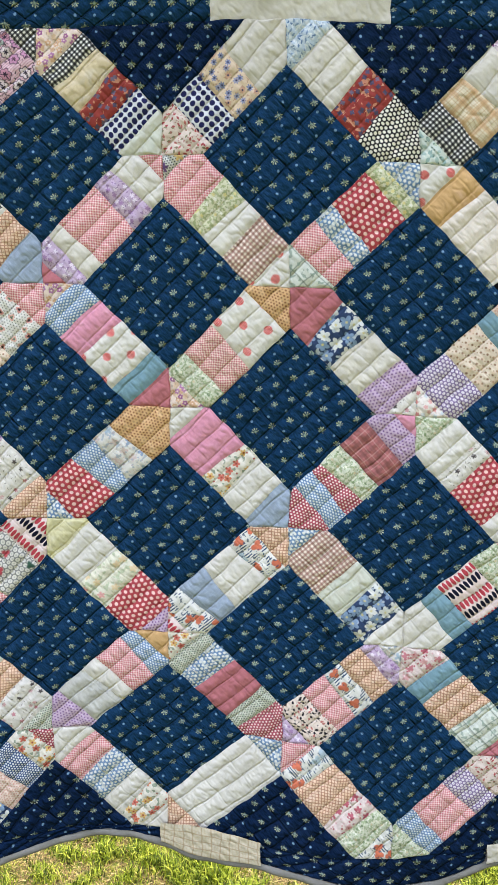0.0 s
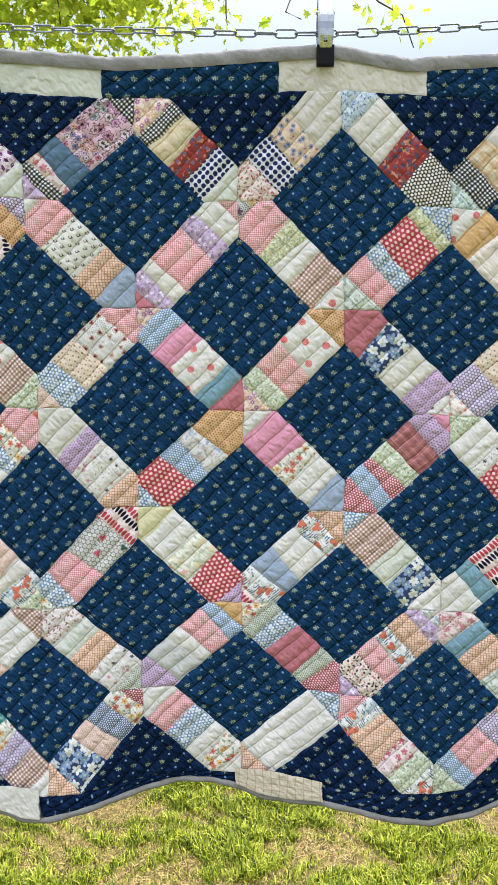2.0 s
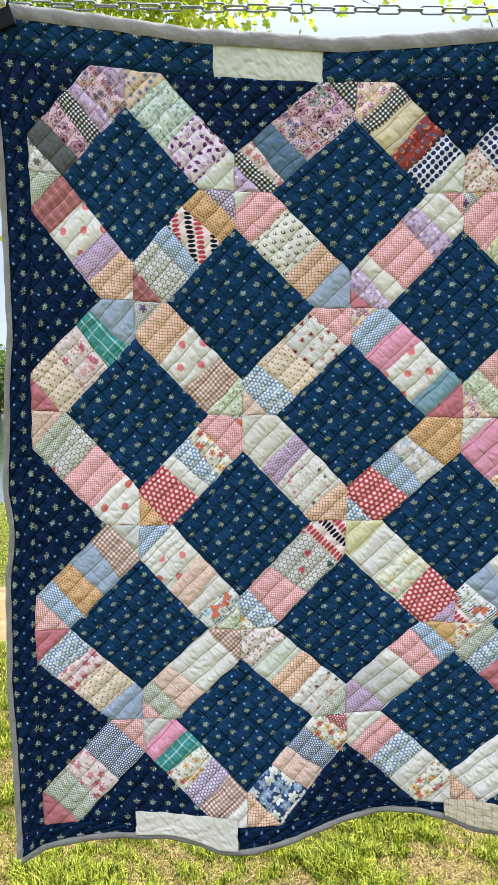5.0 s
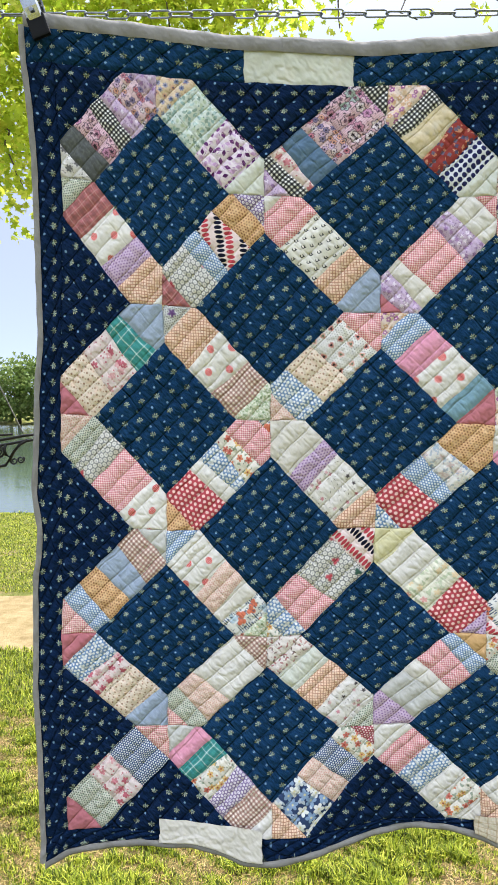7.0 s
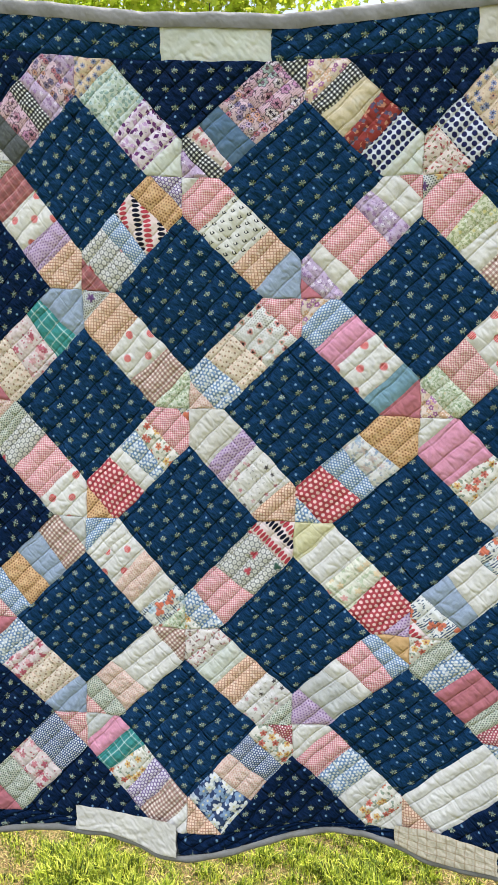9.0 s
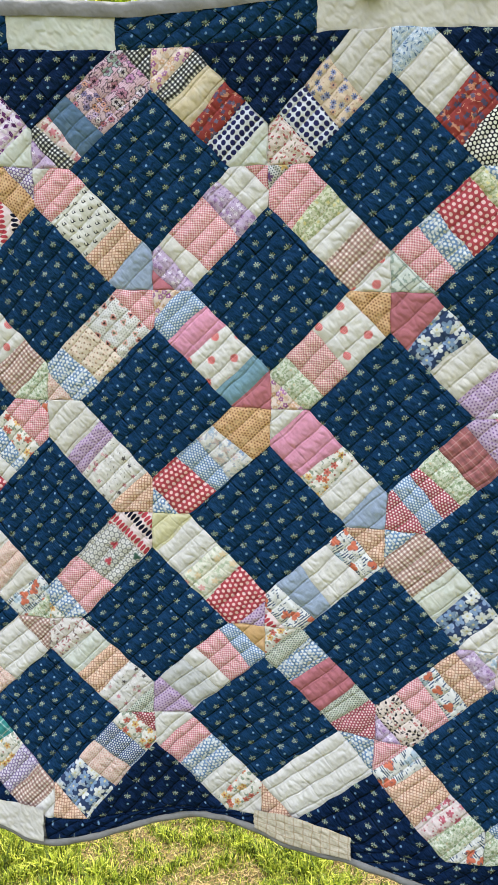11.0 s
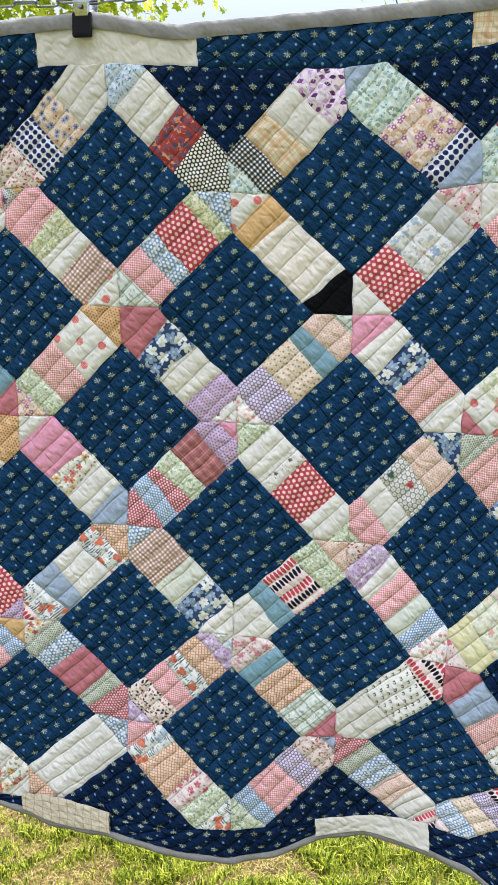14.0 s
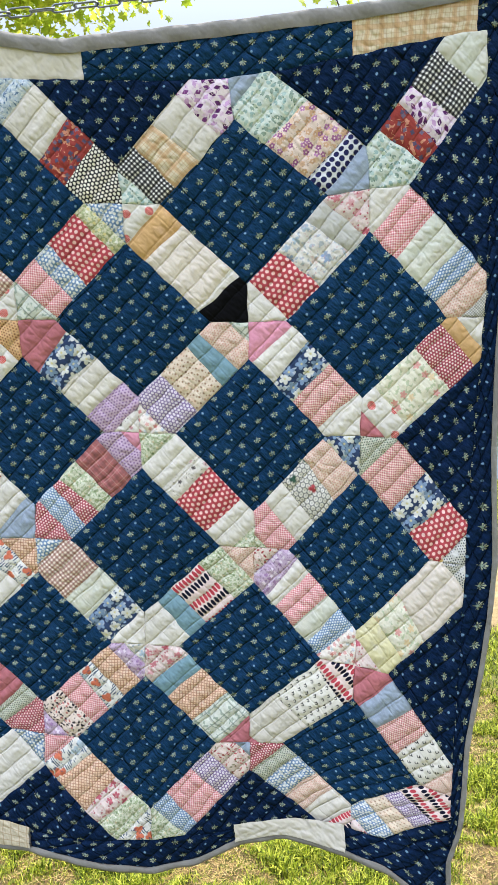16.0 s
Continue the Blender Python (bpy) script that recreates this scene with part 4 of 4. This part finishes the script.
def leafy(name, a, b, c, through_):
    m = Nodes(name, 0.55)
    r = m.add("ShaderNodeNewGeometry").outputs["Random Per Island"]
    col = m.ramp(r, (0, a), (.5, b), (1, c))
    m.put(m.bsdf.inputs["Base Color"], col)
    t = m.add("ShaderNodeBsdfTranslucent")
    m.put(t.inputs[0], col)
    x = m.add("ShaderNodeMixShader")
    x.inputs[0].default_value = through_
    m.t.links.new(m.bsdf.outputs[0], x.inputs[1])
    m.t.links.new(t.outputs[0], x.inputs[2])
    m.t.links.new(x.outputs[0], m.t.nodes["Material Output"].inputs[0])
    return m.mat


maple_leaf = leafy("maple_leaf", (.28, .38, .02), (.44, .52, .035), (.58, .58, .07), .66)
wood_leaf = leafy("wood_leaf", (.08, .13, .025), (.14, .20, .04), (.22, .27, .07), .3)


def tube(path, radii, sides=7):
    """A tapered limb along places."""
    bm = bmesh.new()
    path = [Vector(p) for p in path]
    rings = []
    for i, p in enumerate(path):
        d = (path[min(i + 1, len(path) - 1)] - path[max(i - 1, 0)]).normalized()
        s = d.orthogonal().normalized()
        t = d.cross(s)
        rings.append([bm.verts.new(p + (s * math.cos(k * 2 * math.pi / sides) + t * math.sin(k * 2 * math.pi / sides)) * radii[i]) for k in range(sides)])
    for a, b in zip(rings, rings[1:]):
        for k in range(sides):
            bm.faces.new((a[k], a[(k + 1) % sides], b[(k + 1) % sides], b[k]))
    bm.faces.new(rings[0][::-1])
    bm.faces.new(rings[-1])
    for f in bm.faces:
        f.smooth = True
    return bm


def bend(a, b, n, wander, seed):
    """A wandering way from a to b."""
    g = np.random.default_rng(seed)
    t = np.linspace(0, 1, n)[:, None]
    p = np.array(a) * (1 - t) + np.array(b) * t
    p[1:-1] += g.normal(0, wander, (n - 2, 3))
    return p


# outline of a five-lobed leaf, from its stalk round to the tip and back: angle in degrees, reach
LOBES = [(-90, .12), (-55, .55), (-38, .42), (-12, .82), (8, .5), (38, .8), (60, .55), (90, 1.0), (120, .55), (142, .8), (172, .5), (192, .82), (218, .42), (235, .55)]


def leaves(places, size, g, droop=.5):
    """Lobed leaves at the given places, hanging at all angles; arrays of points and faces."""
    n = len(places)
    a = np.radians([l[0] for l in LOBES])
    r = np.array([l[1] for l in LOBES])
    shape = np.stack([np.cos(a) * r, np.sin(a) * r, .12 * np.abs(np.cos(a) * r)], 1)
    shape = np.vstack([[0, 0, 0], shape]) * .5
    k = len(shape)
    yaw, tilt, spin = g.uniform(0, 6.28, n), g.normal(-droop, .55, n), g.uniform(-2.6, -.5, n)
    cy, sy, ct, st, cs, ss = np.cos(yaw), np.sin(yaw), np.cos(tilt), np.sin(tilt), np.cos(spin), np.sin(spin)
    s = size * g.uniform(.6, 1.25, n)
    p = shape[None] * s[:, None, None]
    x, y = p[..., 0] * cs[:, None] - p[..., 1] * ss[:, None], p[..., 0] * ss[:, None] + p[..., 1] * cs[:, None]
    z = p[..., 2]
    # stand the blade up, facing any way
    y2, z2 = y * np.sin(tilt)[:, None] - z * ct[:, None], y * ct[:, None] + z * st[:, None]
    wx_, wy_ = x * cy[:, None] - y2 * sy[:, None], x * sy[:, None] + y2 * cy[:, None]
    v = np.stack([wx_, wy_, z2], -1) + places[:, None, :]
    base = np.arange(n)[:, None] * k
    faces = []
    for i in range(1, k):
        j = i + 1 if i + 1 < k else 1
        faces.append(np.hstack([base, base + i, base + j]))
    return v.reshape(-1, 3), np.vstack(faces).tolist()


maple = tagged(new("maple_tree"), "maple tree in bright spring leaf overhanging the chain", "tree")
part("trunk", tube(bend((-4.1, 5.0, -.3), (-3.7, 4.7, 5.4), 7, .05, 1), [.24, .2, .18, .17, .15, .13, .1], 12), bark.mat, maple)
BOUGHS = [((-3.85, 4.8, 3.2), (-.9, 3.3, 4.35)), ((-3.8, 4.8, 3.9), (.5, 3.2, 4.5)), ((-3.8, 4.75, 4.5), (1.9, 3.0, 4.6)), ((-3.9, 4.9, 2.6), (-1.6, 3.4, 3.4)),
         ((-.9, 3.3, 4.35), (.25, 3.05, 3.75)), ((.4, 3.2, 4.5), (.62, 2.95, 3.5)), ((.9, 3.15, 4.5), (1.02, 2.9, 3.5)), ((1.0, 3.1, 4.5), (1.62, 2.9, 3.34)),
         ((-1.6, 3.4, 3.4), (-1.15, 3.0, 2.75)), ((-.5, 3.25, 4.4), (-.3, 3.0, 3.55)), ((2.0, 3.0, 4.6), (2.35, 2.8, 3.6))]
ways = []
for k, (a, b) in enumerate(BOUGHS):
    w = bend(a, b, 9, .06 if k < 4 else .035, 10 + k)
    ways.append(w)
    r0 = (.075, .06, .06, .05)[k] if k < 4 else .010
    part("limb" if k < 4 else "twig", tube(w, np.linspace(r0, .006 if k < 4 else .003, 9), 8 if k < 4 else 6), bark.mat, maple)
g = np.random.default_rng(21)
spots = []
# dense masses: centre, reach, count
for c, r, n in (((-2.0, 3.6, 3.7), (1.0, .8, .85), 4200), ((-1.3, 3.35, 3.4), (.5, .5, .75), 2200), ((-.6, 3.3, 3.95), (.9, .5, .42), 3600),
                ((.02, 3.15, 3.78), (.42, .4, .36), 900), ((-3.0, 4.2, 5.0), (1.6, 1.2, 1.0), 1200), ((.2, 3.4, 4.9), (1.6, .8, .45), 900)):
    p = g.normal(0, .5, (n, 3))
    p = np.clip(p, -1.15, 1.15)
    lump = np.sin(p[:, 0] * 6) * np.sin(p[:, 1] * 5 + 1) * np.sin(p[:, 2] * 7 + 2)
    p = p[lump > -.5]
    spots.append(np.array(c) + p * np.array(r))
# leaves along the twigs
for k in range(4, len(ways)):
    m = {6: 16, 7: 34, 10: 14}.get(k, 60)
    t = g.uniform(5.5 if k in (6, 7, 10) else 3.5, 8, m)
    i = np.minimum(t.astype(int), 7)
    f = (t - i)[:, None]
    spots.append(ways[k][i] * (1 - f) + ways[k][i + 1] * f + g.normal(0, .075, (m, 3)))
spots = np.vstack(spots)
v, f = leaves(spots, .078, g)
sheet("crown", v, f, maple_leaf, maple, smooth=False, label="translucent yellow-green lobed leaves")


def far_tree(height, seed):
    g = np.random.default_rng(seed)
    t = tagged(new("far_tree"), "leafy green tree on the far lake shore", "tree", group="far shore trees")
    part("trunk", tube([(0, 0, -.5), (.1, 0, height * .3), (0, .1, height * .7)], [.22, .17, .06], 8), bark.mat, t)
    for k in range(4):
        a = k * 1.6 + seed
        part("limb", tube([(0.05, 0, height * .3), (math.cos(a) * height * .2, math.sin(a) * height * .2, height * .55)], [.1, .03], 6), bark.mat, t)
    p = g.normal(0, 1, (1500, 3))
    p /= np.linalg.norm(p, axis=1)[:, None]
    p *= (g.uniform(.35, 1, 1500) ** .5)[:, None]
    p *= (1 + .22 * np.sin(5 * p[:, :1] + seed) * np.sin(4 * p[:, 2:] + seed))
    p = p * np.array([height * .42, height * .42, height * .47]) + np.array([0, 0, height * .52])
    v, f = leaves(p, .6, g)
    sheet("crown", v, f, wood_leaf, t, smooth=False)
    return t


kinds = [far_tree(7.2, 3), far_tree(6.2, 8), far_tree(8.0, 15)]
homes = [(x, 88.5 + 2.6 * math.sin(x * 1.7)) for x in (-56, -52, -49, -46, -43.5, -41, -38.5, -36, -33.5, -31, -28.5, -26, -23.5, -21, -18, -14, 8, 12, 15, 18, 20.5, 23, 26, 30, 35)]
for k, (x, y) in enumerate(homes):
    src = kinds[k % 3]
    if k < 3:
        src.location = (x, y, .1)
    else:
        copy_thing(src, pose(x, y, .1, 0, 0, k * 53))

# low growth along the far bank
g = np.random.default_rng(77)
p = np.stack([np.concatenate([g.uniform(-60, -10, 5200), g.uniform(5, 38, 3200)]), 86.2 + g.normal(0, .7, 8400), .1 + np.abs(g.normal(0, 1.3, 8400))], 1)
v, f = leaves(p, .55, g)
tagged(sheet("far_undergrowth", v, f, wood_leaf, smooth=False), "dark green bushes along the far lake shore", "bushes", kind="stuff")


# ---- chain, posts, clamps ----
def metal(name, rgb, rough, bump=.3):
    m = Nodes(name, rough)
    p = m.add("ShaderNodeNewGeometry").outputs["Position"]
    m.bsdf.inputs["Metallic"].default_value = 1.0
    n = m.noise(p, 90, 4, .65)
    m.put(m.bsdf.inputs["Base Color"], m.mix(m.step(n, .45, .8), rgb, tuple(c * .55 for c in rgb)))
    m.put(m.bsdf.inputs["Roughness"], m.m('MULTIPLY_ADD', n, .25, rough - .1))
    m.put(m.bsdf.inputs["Normal"], m.bump(n, bump, .0006))
    return m.mat


zinc = metal("galvanised_steel", (.21, .22, .23), .4)
chrome = metal("nickel_plate", (.52, .52, .50), .14, .15)
iron = metal("black_iron", (.035, .033, .03), .5)
rubber = Nodes("black_rubber", .6)
rubber.bsdf.inputs["Specular IOR Level"].default_value = .12
rubber.bsdf.inputs["Base Color"].default_value = (.006, .006, .006, 1)
rp = rubber.add("ShaderNodeNewGeometry").outputs["Position"]
rubber.put(rubber.bsdf.inputs["Normal"], rubber.bump(rubber.noise(rp, 300, 3, .6), .3, .0005))


def chain_place(x):
    return Vector((x, -.022, 2.093 + .0456 * (math.sqrt((x - .9) ** 2 + .01) - .1)))


def link_mesh(length, width, wire):
    """A straight-sided oval link lying along x."""
    bm = bmesh.new()
    ra, half = width / 2 - wire, (length - width) / 2
    mid = []
    for k in range(24):
        a = 2 * math.pi * k / 24
        mid.append((math.copysign(half, math.cos(a)) + (ra + wire / 2) * math.cos(a), (ra + wire / 2) * math.sin(a)))
    rings = []
    for k, (x, y) in enumerate(mid):
        x0, y0 = mid[k - 1]
        x1, y1 = mid[(k + 1) % 24]
        d = Vector((x1 - x0, y1 - y0, 0)).normalized()
        s = Vector((d.y, -d.x, 0))
        rings.append([bm.verts.new(Vector((x, y, 0)) + (s * math.cos(j * math.pi / 3) + Vector((0, 0, 1)) * math.sin(j * math.pi / 3)) * wire / 2) for j in range(6)])
    for k in range(24):
        a, b = rings[k], rings[(k + 1) % 24]
        for j in range(6):
            f = bm.faces.new((a[j], a[(j + 1) % 6], b[(j + 1) % 6], b[j]))
            f.smooth = True
    me = bpy.data.meshes.new("link")
    bm.to_mesh(me)
    bm.free()
    me.materials.append(zinc)
    return me


chain = tagged(new("chain"), "galvanised straight-link chain strung between posts", "chain")
link = link_mesh(.0405, .0165, .0033)
x, k = -1.72, 0
while x < 3.35:
    a, b = chain_place(x), chain_place(x + .034)
    d = b - a
    ob = new("link", link)
    ob.parent = chain
    ob.matrix_basis = Matrix.Translation((a + b) / 2) @ d.to_track_quat('X', 'Z').to_matrix().to_4x4() @ pose(0, 0, 0, (82 if k % 2 == 0 else 8) + 10 * math.sin(k * 1.3))
    x += .034 * d.x / d.length
    k += 1
for x in (-1.74, 3.37):
    z = chain_place(x).z
    post = tagged(new("post"), "galvanised steel clothesline post set in the lawn", "post", group="clothesline posts")
    part("pole", tube([(x, -.022, -.4), (x, -.022, 1), (x, -.022, z + .12)], [.03, .03, .03], 16), zinc, post)
    part("cap", tube([(x, -.022, z + .12), (x, -.022, z + .135), (x, -.022, z + .15)], [.034, .034, .02], 16), zinc, post)


def box(bm, c, size, bevel=.002, taper=1.0):
    """A bevelled block; its top is narrowed by taper."""
    r = bmesh.ops.create_cube(bm, size=1.0)
    for q in r["verts"]:
        s = taper if q.co.z > 0 else 1.0
        q.co = Vector((q.co.x * size[0] * s + c[0], q.co.y * size[1] + c[1], q.co.z * size[2] + c[2]))
    bmesh.ops.bevel(bm, geom=list({e for q in r["verts"] for e in q.link_edges}), offset=bevel, segments=2, affect='EDGES', profile=.7)


def spring_clamp():
    """A steel spring clamp, jaws down, its grip at the origin."""
    t = tagged(new("spring_clamp"), "steel spring clamp with black rubber jaws gripping the quilt", "clamp", group="clamps along the quilt's edge")
    for side in (-1, 1):
        bm = bmesh.new()
        n = 12
        prev = None
        for i in range(n):
            f = i / (n - 1)
            z = .004 + f * .115
            y = side * (.0165 + .010 * math.sin(min(f * 1.25, 1) * math.pi) - .012 * max(0, f - .75) * 4 * .2)
            w = .0115 + .0015 * math.sin(f * math.pi)
            ring = [bm.verts.new((sx * w, y + sy * .0011 - side * .003 * (abs(sx) > .9), z)) for sx, sy in ((-1, -1), (-.8, -1), (.8, -1), (1, -1), (1, 1), (.8, 1), (-.8, 1), (-1, 1))]
            if prev:
                for k in range(8):
                    bm.faces.new((prev[k], prev[(k + 1) % 8], ring[(k + 1) % 8], ring[k]))
            prev = ring
        arm = part("arm", bm, chrome, t, "bright nickel-plated arm")
        bm = bmesh.new()
        box(bm, (0, side * .0145, -.003), (.029, .009, .034), .003)
        part("jaw_pad", bm, rubber.mat, arm, "black rubber jaw pad")
        bm = bmesh.new()
        box(bm, (0, side * .03, .138), (.027, .012, .05), .004, .9)
        part("grip", bm, rubber.mat, arm, "black rubber grip")
    part("pin", tube([(-.016, 0, .072), (.016, 0, .072)], [.003, .003], 10), chrome, t)
    coil = [(-.008 + .016 * k / 40, .0062 * math.cos(k * .95), .072 + .0062 * math.sin(k * .95)) for k in range(41)]
    part("spring", tube(coil, [.0011] * 41, 6), zinc, t)
    bm = bmesh.new()
    box(bm, (0, -.0275, .018), (.006, .002, .006), .0008)
    part("rivet", bm, zinc, t)
    return t


clamp = spring_clamp()
depth = float(ripple(np.array([4.85]), np.array([-.2]))[0])
clamp.matrix_basis = pose(.873, depth, 2.048, 0, 1.5, 0)
copy_thing(clamp, pose(.021, float(ripple(np.array([-.1]), np.array([-.3]))[0]), 2.086, 0, -19, 0))
copy_thing(clamp, pose(1.655, float(ripple(np.array([9.0]), np.array([-.3]))[0]), 2.098, 0, 6, 0))


# ---- ironwork hanging from the maple ----
hanger = tagged(new("hanging_ironwork"), "black scrolled iron bracket hung on beaded chains", "plant hanger")
HY = 2.9
hanger.location = (-.01, 0, .05)


def curl(cx, cz, r0, turns, start, sense, thick):
    """A scroll winding inward round a centre."""
    w = []
    for k in range(36):
        f = k / 35
        a = start + sense * f * turns * 2 * math.pi
        r = r0 * (1 - .72 * f)
        w.append((cx + r * math.cos(a), HY, cz + r * math.sin(a)))
    part("scroll", tube(w, [thick * (1 - .45 * k / 35) for k in range(36)], 7), iron, hanger)


for dz, th in ((.0, .008), (-.03, .0075)):
    part("bar", tube([(-1.62, HY, 1.215 + dz), (-1.3, HY, 1.268 + dz), (-1.13, HY, 1.298 + dz), (-1.06, HY, 1.305 + dz)], [th, th, th, th * .8], 8), iron, hanger)
part("plate", tube([(-1.34, HY + .015, 1.297), (-1.2, HY + .015, 1.306)], [.007, .006], 8), iron, hanger)
curl(-1.276, 1.208, .034, 1.6, 1.4, -1, .0085)
curl(-1.19, 1.158, .021, 1.4, 2.4, 1, .006)
curl(-1.152, 1.166, .021, 1.4, .7, -1, .006)
curl(-1.40, 1.165, .04, 1.6, 1.4, 1, .0085)
for way in ([(-1.30, 1.145), (-1.27, 1.128), (-1.24, 1.134), (-1.215, 1.165), (-1.19, 1.21), (-1.155, 1.25), (-1.11, 1.275)],
            [(-1.235, 1.255), (-1.245, 1.22), (-1.235, 1.19), (-1.21, 1.18)], [(-1.50, 1.2), (-1.46, 1.14), (-1.40, 1.12), (-1.33, 1.135), (-1.30, 1.145)]):
    part("brace", tube([(x, HY, z) for x, z in way], [.009] * len(way), 8), iron, hanger)
part("finial", tube([(-1.345, HY, 1.19 - .15 * k / 9) for k in range(10)], [.006, .014, .02, .014, .018, .028, .03, .02, .012, .003], 12), iron, hanger)
for k in range(6):
    a, up = k * math.pi / 3 + .2, .02 * (k % 2)
    part("petal", tube([(-1.345, HY, 1.12 + up), (-1.345 + .035 * math.cos(a), HY + .035 * math.sin(a), 1.135 + up), (-1.345 + .058 * math.cos(a), HY + .058 * math.sin(a), 1.12 + up)], [.007, .012, .003], 6), iron, hanger)
bronze = metal("weathered_bronze", (.16, .15, .12), .55)
for a, b in (((-1.285, HY, 1.275), (-1.40, HY, 1.86)), ((-1.136, HY, 1.315), (-1.40, HY, 1.86)), ((-1.40, HY, 1.86), (-1.50, HY + .25, 3.37))):
    n = int((Vector(b) - Vector(a)).length / .0065)
    w = [Vector(a).lerp(Vector(b), k / n) for k in range(n + 1)]
    part("hanger_chain", tube(w, [.006 if k % 2 else .003 for k in range(n + 1)], 6), bronze, hanger)
part("ring", tube([(-1.40 + .022 * math.cos(k * math.pi / 8), HY, 1.86 + .022 * math.sin(k * math.pi / 8)) for k in range(17)], [.006] * 17, 8), iron, hanger)
